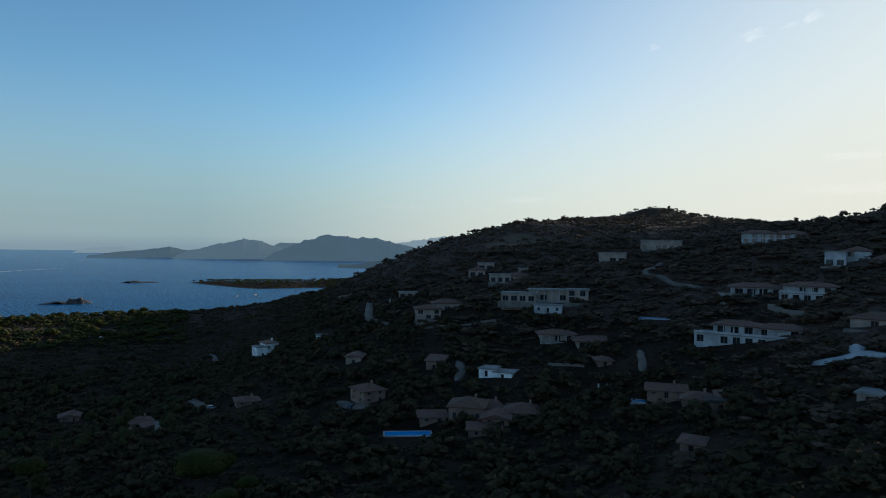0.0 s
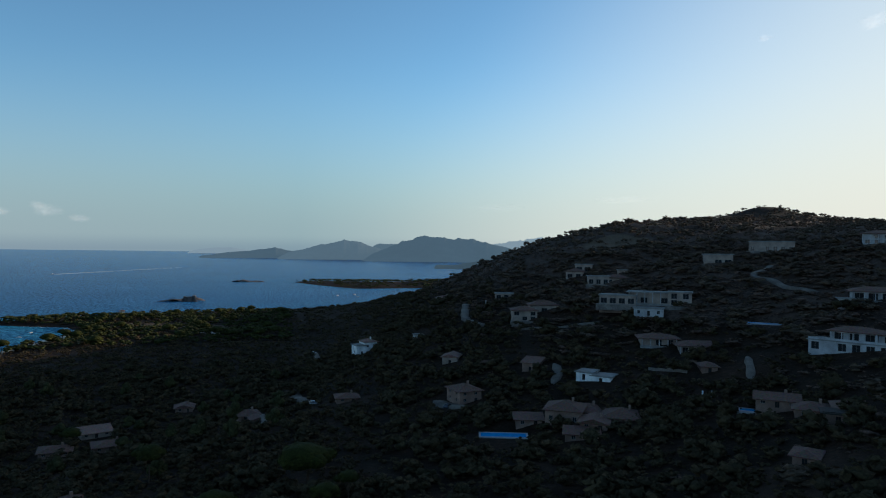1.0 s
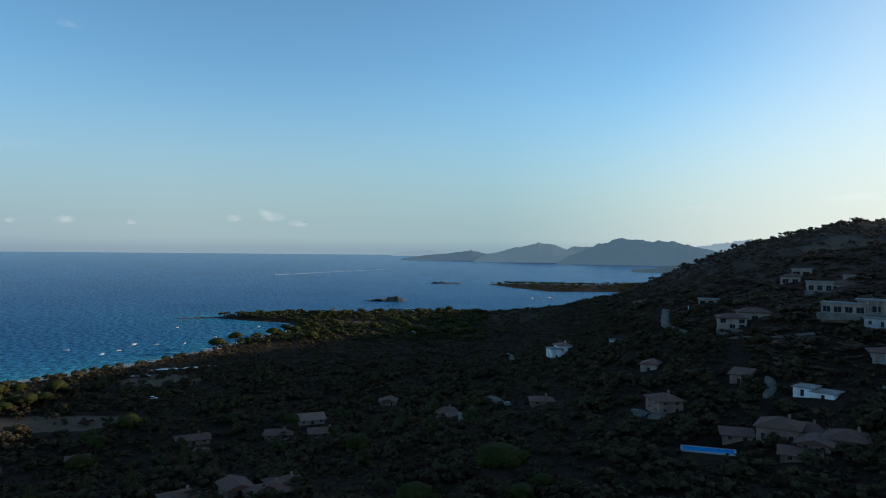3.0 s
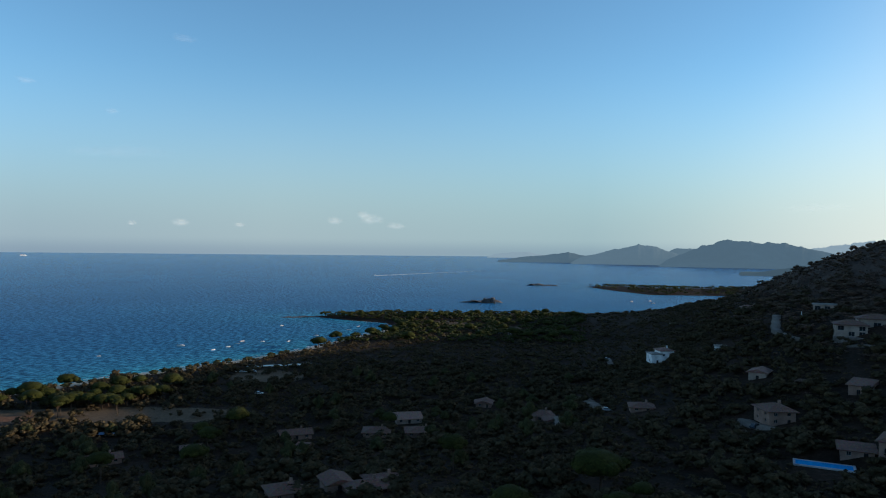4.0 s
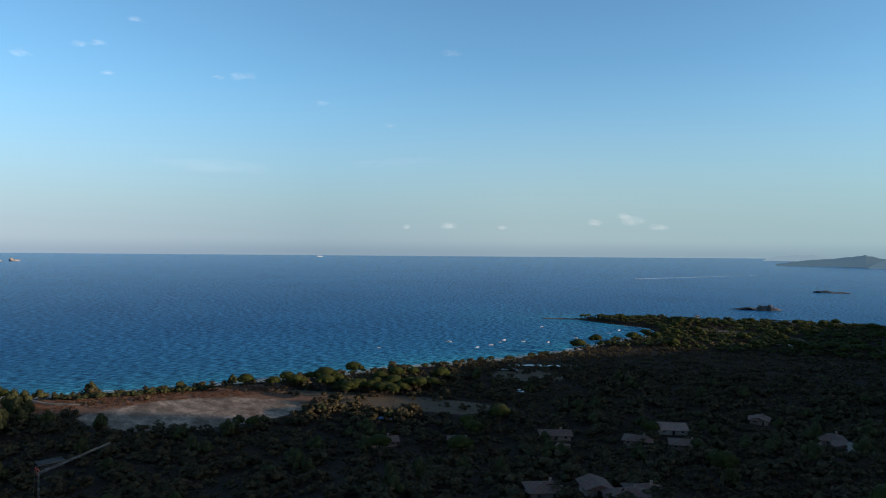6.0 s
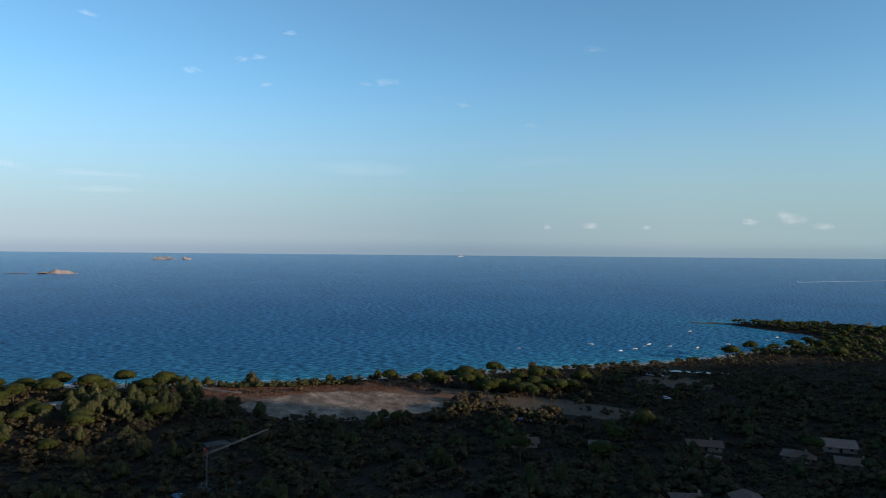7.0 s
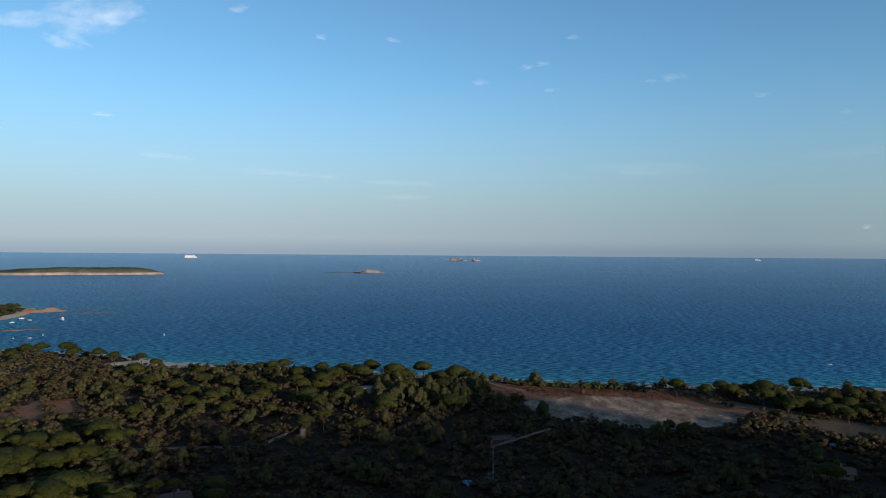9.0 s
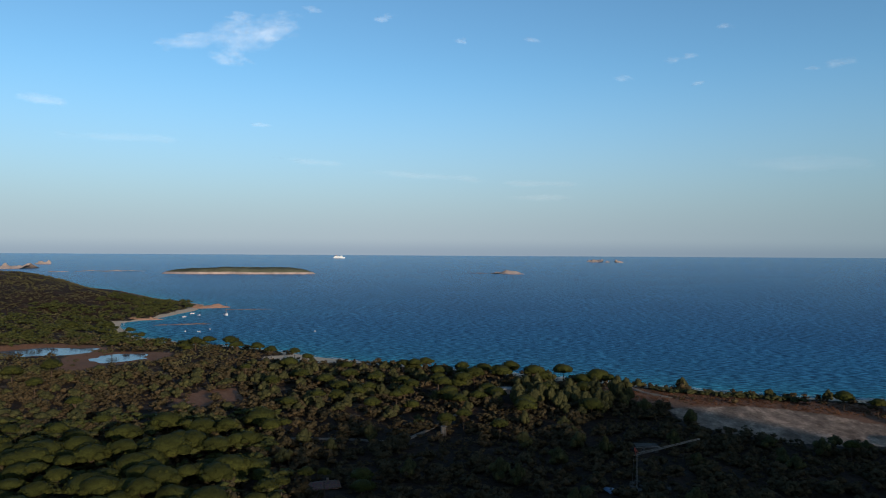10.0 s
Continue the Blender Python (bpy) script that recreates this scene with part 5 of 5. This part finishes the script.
for (x, y), mat, name in zip(split_high(*scatter(3300, -38, 132, 110, 460)), (HAZED_HILL_OAK, OAK), ("slope_wood", "evergreen_wood")):
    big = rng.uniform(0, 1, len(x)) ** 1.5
    flat = 0.72 if mat is HAZED_HILL_OAK else 1.0
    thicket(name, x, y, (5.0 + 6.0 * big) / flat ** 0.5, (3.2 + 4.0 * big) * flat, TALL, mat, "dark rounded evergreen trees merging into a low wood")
MIDDLE = [small_crown(160 + k, 4, 14) for k in range(6)]
x, y = np.concatenate([scatter(4200, -38, 110, 440, 800), scatter(520, 108, 131, 430, 620), scatter(900, -24, 2, 800, 1150)], axis=1)
for (x, y), mat in zip(split_high(x, y), (HAZED_HILL_OAK, OAK)):
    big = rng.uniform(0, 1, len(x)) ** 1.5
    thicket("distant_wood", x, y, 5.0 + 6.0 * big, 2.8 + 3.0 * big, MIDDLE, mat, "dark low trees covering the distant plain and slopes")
for (x, y), mat, name in zip(split_high(*scatter(8400, -38, 132, 95, 440)), (HAZED_HILL_SCRUB, SCRUB), ("slope_scrub", "maquis_scrub")):
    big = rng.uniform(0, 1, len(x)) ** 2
    flat = 0.62 if mat is HAZED_HILL_SCRUB else 1.0
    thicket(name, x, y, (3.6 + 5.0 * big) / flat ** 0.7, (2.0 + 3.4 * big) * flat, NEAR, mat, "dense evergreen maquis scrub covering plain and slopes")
x, y = scatter(9000, -38, 132, 95, 440)
slope = scatter(4800, -38, 40, 150, 460)
for (x, y), mat in zip(split_high(np.append(x, slope[0]), np.append(y, slope[1])), (HAZED_HILL_SCRUB, SCRUB)):
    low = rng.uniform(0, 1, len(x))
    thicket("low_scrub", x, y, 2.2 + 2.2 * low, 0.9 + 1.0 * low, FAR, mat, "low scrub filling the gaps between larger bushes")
x, y = np.concatenate([scatter(9000, -38, 110, 440, 820), scatter(3600, 5, 50, 420, 640), scatter(3600, -38, 14, 430, 800), scatter(2600, 108, 131, 430, 620), scatter(4200, -38, 24, 820, 1300), scatter(6500, 111, 131, 600, 1120)], axis=1)
south = y < -200
coast = x[south], y[south]
for (x, y), mat in zip((*split_high(x[~south], y[~south]), coast), (HAZED_HILL_SCRUB, SCRUB, COAST_SCRUB)):
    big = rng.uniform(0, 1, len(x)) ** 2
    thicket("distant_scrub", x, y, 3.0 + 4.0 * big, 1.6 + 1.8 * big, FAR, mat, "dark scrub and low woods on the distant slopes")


def flat_crown(seed, n):
    v, f = small_crown(seed, n, 26)
    return v * np.array([1.25, 1.25, 0.75]) + np.array([0, 0, 0.25]), f


WOOD_CROWNS = [flat_crown(70 + k, 7) for k in range(6)]
x, y = scatter(1500, 111, 131, 560, 1000)
foot = ground(x, y) + 4 * waves_of(x, y, 19, 120) < 13
x, y = np.concatenate([(x[foot], y[foot]), scatter(700, 20, 41, 560, 800), scatter(2600, -4, 24, 1060, 1700), scatter(200, 110, 131, 180, 330)], axis=1)
big = rng.uniform(0, 1, len(x))
thicket("pine_wood", x, y, 6.0 + 4.5 * big, 4.2 + 2.4 * big, WOOD_CROWNS, PINE, "low closed canopy of green coastal pines")


# russet rushes on the bank between the dry lake and the beach trees
x, y = rng.uniform(-400, -335, 2600), rng.uniform(52, 168, 2600)
s = inland(x, y)
ok = (np.abs(s - 36 - 5 * waves_of(x, y, 23, 40)) < 13) & (in_flat(x, y, FLATS[0]) > 0.92) & (cover(x, y)[0] < 0.2)
x, y = x[ok], y[ok]
low = rng.uniform(0, 1, len(x))
thicket("rushes", x, y, 1.3 + 1.8 * low, 0.35 + 0.6 * low, FAR, RUSH, "russet dry rushes on the bank of the lake bed")


# ---- crane, tower, boats, cars, ships ----
def crane(x, y, turn_deg):
    z = level(x, y)
    c = thing("tower_crane", pose(x, y, z, 0, 0, turn_deg), "slim steel building crane with red head frame", "crane")
    part("base", boxed(-1.6, 1.6, -1.6, 1.6, -0.6, 0.9, 0.1), RUBBLE, c)
    top = 11.2
    mast = bmesh.new()
    for sx in (-0.16, 0.16):
        for sy in (-0.16, 0.16):
            tube(mast, (sx, sy, 0.8), (sx, sy, top), 0.035, 0.035, 4)
    for k in range(14):
        a, b = 0.9 + k * 0.73, 0.9 + (k + 1) * 0.73
        for p, q in (((-0.16, -0.16), (0.16, -0.16)), ((0.16, -0.16), (0.16, 0.16)), ((0.16, 0.16), (-0.16, 0.16)), ((-0.16, 0.16), (-0.16, -0.16))):
            tube(mast, (*p, a), (*q, b), 0.02, 0.02, 4)
    part("mast", mast, STEEL, c)
    jib = bmesh.new()
    for p in ((-0.28, 0.0), (0.28, 0.0), (0.0, 0.55)):
        tube(jib, (-1, p[0], top + p[1]), (31, p[0] * 0.5, top + p[1] * 0.6), 0.05, 0.04, 4)
    for k in range(27):
        a, b = -0.5 + k * 1.14, 0.07 + k * 1.14
        for s in (-0.25, 0.25):
            tube(jib, (a, s, top), (b, 0, top + 0.48), 0.02, 0.02, 4)
            tube(jib, (b, 0, top + 0.48), (b + 0.57, s, top), 0.02, 0.02, 4)
    part("jib", jib, STEEL, c)
    head = bmesh.new()
    tube(head, (-0.4, 0, top), (-1.2, 0, top + 2.3), 0.14, 0.1, 5)
    tube(head, (0.6, 0, top + 0.5), (-1.2, 0, top + 2.3), 0.12, 0.1, 5)
    part("head_frame", head, RED, c, "red head frame")
    tie = bmesh.new()
    tube(tie, (-1.2, 0, top + 2.3), (11, 0, top + 0.8), 0.03, 0.03, 4)
    tube(tie, (-1.2, 0, top + 2.3), (-2.2, 0, 1.4), 0.03, 0.03, 4)
    part("tie_rod", tie, STEEL, c)
    part("counterweight", boxed(-2.9, -1.7, -1.0, 1.0, 0.6, 2.2, 0.05), RUBBLE, c)


crane(-218, 32, 132)


def rubble_heap(x, y):
    """A low ruin: broken walls and tumbled blocks."""
    h = thing("stone_ruin", pose(x, y, level(x, y), 0, 0, 75), "low grey stone ruin with broken walls and rubble", "ruin")
    for k in range(26):
        w, d, t = rng.uniform(0.6, 2.6), rng.uniform(0.4, 1.4), rng.uniform(0.4, 1.8)
        b = part("block", boxed(-w / 2, w / 2, -d / 2, d / 2, -0.4, t, 0.06), RUBBLE, h)
        b.matrix_basis = pose(rng.uniform(-6, 6), rng.uniform(-3, 3), 0, rng.uniform(-8, 8), rng.uniform(-8, 8), rng.choice([0, 90]) + rng.uniform(-14, 14))


rubble_heap(-221, 36)


def tarpaulin(x, y):
    """A blue sheet sagging over a stack."""
    n = 10
    g = np.linspace(-1, 1, n)
    u, v = np.meshgrid(g, g)
    z = 1.2 - 0.5 * (u * u + v * v) + 0.12 * np.sin(5 * u + 2 * v)
    i, j = np.meshgrid(np.arange(n - 1), np.arange(n - 1))
    faces = np.stack([j * n + i, j * n + i + 1, (j + 1) * n + i + 1, (j + 1) * n + i], -1).reshape(-1, 4)
    ob = new("tarpaulin", soft(mesh_of("tarpaulin", np.stack([u.ravel() * 2.2, v.ravel() * 1.6, z.ravel()], 1), faces, CANVAS)))
    ob.matrix_basis = pose(x, y, level(x, y) + 0.1, 0, 0, 30)
    tagged(ob, "pale blue tarpaulin draped over a stack among bushes", "tarpaulin")


for q in ((-217, 24), (-258, 173), (-262, 171)):
    tarpaulin(*q)


def stone_tower(x, y):
    t = thing("stone_tower", pose(x, y, level(x, y)), "small round beige stone tower among sunlit trees", "tower")
    bm = bmesh.new()
    tube(bm, (0, 0, -0.5), (0, 0, 3.2), 1.35, 1.2, 18)
    part("wall", bm, STONE, t)
    bm = bmesh.new()
    tube(bm, (0, 0, 3.203), (0, 0, 3.45), 1.32, 1.32, 18)
    tube(bm, (0, 0, 3.45), (0, 0, 3.7), 1.1, 0.9, 18)
    part("parapet", bm, STONE, t)


stone_tower(-283, -34.5)


def hull(length, wide, high):
    """A boat's hull: pointed bow, square stern, hollow deck."""
    bm = bmesh.new()
    rows = []
    for k in range(9):
        u = k / 8
        w = wide / 2 * (1 if u < 0.45 else math.cos((u - 0.45) / 0.55 * math.pi / 2) ** 0.7 + 0.01)
        lift = 0.25 * high * u * u
        xx = (u - 0.5) * length
        rows.append([bm.verts.new(p) for p in ((xx, 0, -0.35 * high), (xx, -w * 0.75, 0), (xx, -w, high + lift), (xx, -w * 0.85, high + lift), (xx, -w * 0.8, high * 0.55 + lift),
                                               (xx, w * 0.8, high * 0.55 + lift), (xx, w * 0.85, high + lift), (xx, w, high + lift), (xx, w * 0.75, 0))])
    for a, b in zip(rows, rows[1:]):
        for i in range(9):
            j = (i + 1) % 9
            bm.faces.new((a[i], b[i], b[j], a[j]))
    bm.faces.new(rows[0])
    bm.faces.new(rows[-1][::-1])
    return bm


def boat(x, y, turn_deg, length, mast=0.0):
    length = length if mast else length * 0.65
    label = "white sailing yacht at anchor in the bay" if mast else "small white motorboat at anchor off the beach"
    b = thing("yacht" if mast else "motorboat", pose(x, y, 0.1, 0, 0, turn_deg), label, "boat", "" if mast else "anchored motorboats")
    part("hull", hull(length, length * 0.34, length * 0.13), HULL, b)
    part("cabin", boxed(-0.1 * length, 0.22 * length, -0.1 * length, 0.1 * length, 0.07 * length, 0.24 * length, 0.02 * length), HULL, b)
    part("windscreen", boxed(-0.06 * length, 0.225 * length, -0.103 * length, 0.103 * length, 0.16 * length, 0.205 * length), GLASS, b)
    if mast:
        bm = bmesh.new()
        tube(bm, (0.1 * length, 0, 0.2 * length), (0.1 * length, 0, mast), 0.12, 0.07, 6)
        tube(bm, (0.1 * length, 0, 0.35 * length), (-0.4 * length, 0, 0.34 * length), 0.1, 0.09, 6)
        part("mast", bm, STEEL, b)
    else:
        part("outboard_motor", boxed(-0.56 * length, -0.49 * length, -0.04 * length, 0.04 * length, 0.0, 0.2 * length, 0.01 * length), RUBBER, b)


for q in ((-454, 362, 30, 8.5), (-418, 362, 75, 5), (-421, 379, 60, 5.5), (-428, 395, 20, 5), (-436, 407, 80, 6), (-421, 415, 50, 5), (-405, 428, 100, 5.5),
          (-410, 467, 40, 6), (-487, 505, 70, 5), (-413, 516, 20, 6), (-460, 298, 60, 4), (-622, -194, 20, 8), (-757, -379, 110, 7), (-741, -363, 60, 7),
          (-721, -370, 100, 6), (-602, -308, 30, 6), (-604, -296, 70, 5), (-622, -294, 20, 6), (-294, 1013, 80, 8), (-424, 544, 80, 5), (-275, 1040, 60, 8), (-260, 1000, 30, 7)):
    boat(*q)
boat(-746, -334, 40, 11, 14)
boat(-1074, 1444, 145, 14)


def wake(x0, y0, x1, y1):
    """The streak of foam behind a moving boat: a narrow fan of broken patches just above the water."""
    vs, fs = [], []
    d = Vector((x1 - x0, y1 - y0, 0))
    long = d.length
    d.normalize()
    side = Vector((-d.y, d.x, 0))
    for k in range(260):
        u = (k / 260) ** 1.3
        c = Vector((x0, y0, 0.12 + 0.002 * (k % 40))) + d * (u * long) + side * rng.uniform(-1, 1) * (1.5 + 3 * u)
        a, w = rng.uniform(6, 14) * (1.3 - u), rng.uniform(5.0, 9.0) * (1.15 - u)
        b = len(vs)
        vs += [c + d * a, c + side * w, c - d * a, c - side * w]
        fs.append((b, b + 1, b + 2, b + 3))
    tagged(new("wake", mesh_of("wake", vs, fs, FOAM)), "thin white foam wake behind a motorboat", "wake", kind="stuff")


wake(-1070, 1450, -1029, 1941)


def surf():
    """Broken lines of foam where small waves meet the beach."""
    vs, fs = [], []
    for (ax, ay), (bx, by) in zip(COAST[16:36], COAST[17:37]):
        n = int(math.hypot(bx - ax, by - ay) / 2.2)
        for k in range(n):
            u = rng.uniform()
            px, py = ax + (bx - ax) * u, ay + (by - ay) * u
            d = Vector((bx - ax, by - ay, 0)).normalized()
            side = Vector((-d.y, d.x, 0))
            p = Vector((px, py, 0.1)) + side * -rng.uniform(0.5, 5.0)
            a, w = rng.uniform(1.2, 4.5), rng.uniform(0.15, 0.5)
            b = len(vs)
            vs += [p + d * a, p + side * w, p - d * a, p - side * w]
            fs.append((b, b + 1, b + 2, b + 3))
    tagged(new("surf_foam", mesh_of("surf_foam", vs, fs, FOAM)), "thin white surf along the beach", "surf", kind="stuff")


surf()


def ship(x, y, turn_deg, length):
    s = thing("ferry", pose(x, y, 0, 0, 0, turn_deg), "large white passenger ferry on the horizon", "ship")
    part("hull", hull(length, length * 0.16, length * 0.07), HULL, s)
    part("superstructure", boxed(-0.46 * length, 0.3 * length, -0.07 * length, 0.07 * length, 0.065 * length, 0.2 * length, 0.012 * length), HULL, s)
    part("bridge", boxed(0.14 * length, 0.26 * length, -0.075 * length, 0.075 * length, 0.2 * length, 0.24 * length, 0.006 * length), HULL, s)
    part("funnel", boxed(-0.3 * length, -0.2 * length, -0.03 * length, 0.03 * length, 0.2 * length, 0.28 * length, 0.01 * length), RED, s)
    for k in range(3):
        z = (0.09 + 0.035 * k) * length
        part("window_band", boxed(-0.44 * length, 0.28 * length, -0.072 * length, 0.072 * length, z, z + 0.01 * length), GLASS, s)


ship(-3800, -1050, 105, 62)
ship(-3894, 2085, 62, 34)


def car(x, y, turn_deg, colour):
    z = level(x, y) + 0.05
    names = ("white", "silver", "dark", "red")
    c = thing("car", pose(x, y, z, 0, 0, turn_deg), names[colour] + " parked car on the gravel", "car", "parked cars")
    bm = bmesh.new()
    box(bm, -2.1, 2.1, -0.85, 0.85, 0.28, 0.85, 0.1)
    part("body", bm, BODY[colour], c)
    bm = bmesh.new()
    v = [bm.verts.new(p) for p in ((-1.7, -0.78, 0.85), (1.1, -0.78, 0.85), (1.1, 0.78, 0.85), (-1.7, 0.78, 0.85), (-1.2, -0.62, 1.42), (0.4, -0.62, 1.42), (0.4, 0.62, 1.42), (-1.2, 0.62, 1.42))]
    for q in ((4, 5, 6, 7), (0, 1, 5, 4), (1, 2, 6, 5), (2, 3, 7, 6), (3, 0, 4, 7)):
        bm.faces.new([v[i] for i in q])
    part("window", bm, GLASS, c)
    part("roof", boxed(-1.2, 0.4, -0.62, 0.62, 1.424, 1.47), BODY[colour], c)
    for wx in (-1.3, 1.3):
        for wy in (-0.8, 0.8):
            bm = bmesh.new()
            tube(bm, (wx, wy - 0.1, 0.31), (wx, wy + 0.1, 0.31), 0.31, 0.31, 12)
            part("wheel", bm, RUBBER, c)


for k in range(16):
    car(-303 + k * 2.75 + rng.uniform(-0.5, 0.5), 566 - k * 1.0 + rng.uniform(-1.5, 1.5), rng.uniform(50, 70), int(rng.choice([0, 0, 0, 1, 2])))
for q in ((-324, 300, 30, 0), (-320, 303, 35, 0), (-317, 305, 20, 1), (-268, 262, 40, 0), (-88, 271, 20, 1), (-30, 238, 60, 2), (-97, 240, 10, 2), (-152, 466, 60, 1)):
    car(*q)


# ---- clouds ----
def vapour(name, density, size, detail, low=0.22, high=0.85, colour=(0.82, 0.78, 0.75)):
    m, t, b = graph(name)
    t.nodes.remove(b)
    at = place(t)
    grain = node(t, "ShaderNodeTexNoise", [("Vector", place(t, (1, 1, 2.2)))], Scale=size, Detail=detail, Roughness=0.55)
    edge = t.nodes.new("ShaderNodeAttribute")
    edge.attribute_name = "thick"
    m1 = node(t, "ShaderNodeMath", [(0, edge.outputs["Fac"]), (1, grain.outputs[0])])
    m1.operation = "MULTIPLY"
    fac = node(t, "ShaderNodeMapRange", [("Value", m1.outputs[0])], From_Min=low, From_Max=high, To_Max=density)
    clear = t.nodes.new("ShaderNodeBsdfTransparent")
    white, back = t.nodes.new("ShaderNodeBsdfDiffuse"), t.nodes.new("ShaderNodeBsdfTranslucent")
    for n in (white, back):
        n.inputs[0].default_value = (*colour, 1)
    both = t.nodes.new("ShaderNodeAddShader")
    t.links.new(white.outputs[0], both.inputs[0])
    t.links.new(back.outputs[0], both.inputs[1])
    mix = node(t, "ShaderNodeMixShader", [(0, fac.outputs[0]), (1, clear.outputs[0]), (2, both.outputs[0])])
    t.links.new(mix.outputs[0], t.nodes["Material Output"].inputs[0])
    return m


WISP = vapour("cirrus_vapour", 0.19, 0.012, 6.0, 0.20, 0.9)
BROAD = vapour("rippled_cirrus", 0.17, 0.012, 8.0, 0.30, 0.8)
PUFF = vapour("cumulus_vapour", 0.15, 0.03, 5.0, 0.16, 0.8, (0.92, 0.82, 0.76))
VEIL = vapour("thin_veil", 0.10, 0.006, 6.0, 0.20, 0.85)


def cloud(az, el, wide, high, material, label, tilt=0.0, facing=0.0):
    """A thin sheet of cloud far out, rippled in depth; az, el and sizes in degrees."""
    d = 4300.0
    n, k = 40, 16
    u, v = np.meshgrid(np.linspace(-1, 1, n), np.linspace(-1, 1, k))
    W, H = d * math.tan(radians(wide / 2)), d * math.tan(radians(high / 2))
    X, Z = u * W, v * H
    Y = 0.12 * H * waves_of(X, Z, int(abs(az) * 10), 2 * W)
    i, j = np.meshgrid(np.arange(n - 1), np.arange(k - 1))
    faces = np.stack([j * n + i, j * n + i + 1, (j + 1) * n + i + 1, (j + 1) * n + i], -1).reshape(-1, 4)
    me = soft(mesh_of("cloud", np.stack([X.ravel(), Y.ravel(), Z.ravel()], 1), faces, material))
    if material is PUFF:
        r = np.hypot(u, np.where(v < 0, v * 1.5, v)) + 0.05 * waves_of(X, Z, int(abs(az) * 7) + 3, 2 * W)
    else:
        r = np.hypot(u, v) + 0.2 * waves_of(X, 2 * Z, int(abs(az) * 7) + 3, W)
    marks(me, "thick", (1.3 * (1 - smooth(r, 0.1, 1.0))).ravel())
    ob = new("cloud", me)
    px, py = azimuth_point(az, d)
    ob.matrix_basis = pose(px, py, 80 + d * math.tan(radians(el)), 0, tilt, az + facing)
    ob.visible_shadow = False
    tagged(ob, label, "cloud", kind="stuff")


THIN = "thin white cirrus wisp in the blue sky"
for q in ((-23.4, 15.3, 3.2, 1.5, -14), (-16.5, 15.0, 1.7, 0.8, -6), (-27.4, 16.1, 3.2, 1.1, -14), (-25.9, 15.7, 1.6, 0.6, -18), (51.4, 15.1, 2.9, 0.9, 4), (56.3, 9.5, 1.9, 0.6, 2),
          (61.8, 11.1, 2.1, 0.6, 1), (67.9, 12.8, 3.2, 0.9, -2), (69.6, 12.6, 1.5, 0.5, 0), (78.0, 14.2, 1.8, 0.7, -6), (79.2, 14.0, 1.7, 0.7, -4), (77.4, 12.2, 1.9, 0.5, 0), (82.9, 12.9, 2.0, 0.8, 8),
          (75.5, 16.1, 2.0, 0.6, 6), (90.0, 16.0, 2.3, 0.6, 6), (95.7, 16.0, 1.7, 0.8, 4), (102.0, 17.6, 2.6, 0.9, -12), (107.6, 18.0, 2.4, 0.8, 5), (126.6, 10.0, 5.5, 1.1, 0), (111.6, 9.2, 2.2, 0.6, 0)):
    cloud(q[0], q[1], q[2], q[3], WISP, THIN, q[4])
SHEET = "broad white rippled cirrus patch in the blue sky"
cloud(113.0, 15.7, 15.0, 4.4, BROAD, SHEET, -9)
cloud(110.6, 16.5, 8.0, 3.4, BROAD, SHEET, -14)
cloud(116.6, 15.0, 8.5, 2.4, BROAD, SHEET, -6)
cloud(114.0, 14.1, 5.0, 2.2, BROAD, SHEET, 12)
cloud(113.2, 17.1, 3.0, 1.1, WISP, SHEET, 0)
for q in ((121.5, 7.7, 11, 1.1, 0), (107.4, 6.5, 9, 0.8, 4), (98.5, 5.5, 13, 0.9, 4), (89.5, 4.9, 10, 0.7, 1), (89.1, 3.8, 9, 0.7, 0), (70, 6.0, 16, 1.8, 3), (56, 6.6, 12, 1.2, -3),
          (-30.0, 6.45, 7, 0.9, 2), (-7.0, 3.6, 7.5, 0.9, -2), (3.5, 2.9, 8, 1.0, 0), (-30, 4.2, 10, 1.4, 0)):
    cloud(q[0], q[1], q[2], q[3], VEIL, "faint veil of high thin cloud", q[4])
for q in ((36.9, 1.95, 2.8, 1.5, 0), (37.6, 2.3, 1.6, 1.0, 0), (39.9, 1.8, 1.9, 1.1, 0), (51.5, 1.5, 2.0, 1.0, 0), (54.9, 1.4, 0.9, 0.7, 0), (35.0, 1.45, 2.2, 0.9, 0), (47.2, 1.4, 1.3, 0.6, 0)):
    cloud(q[0], q[1], q[2] * 1.35, q[3], PUFF, "small pinkish cumulus above the sea horizon", q[4], 42.0)
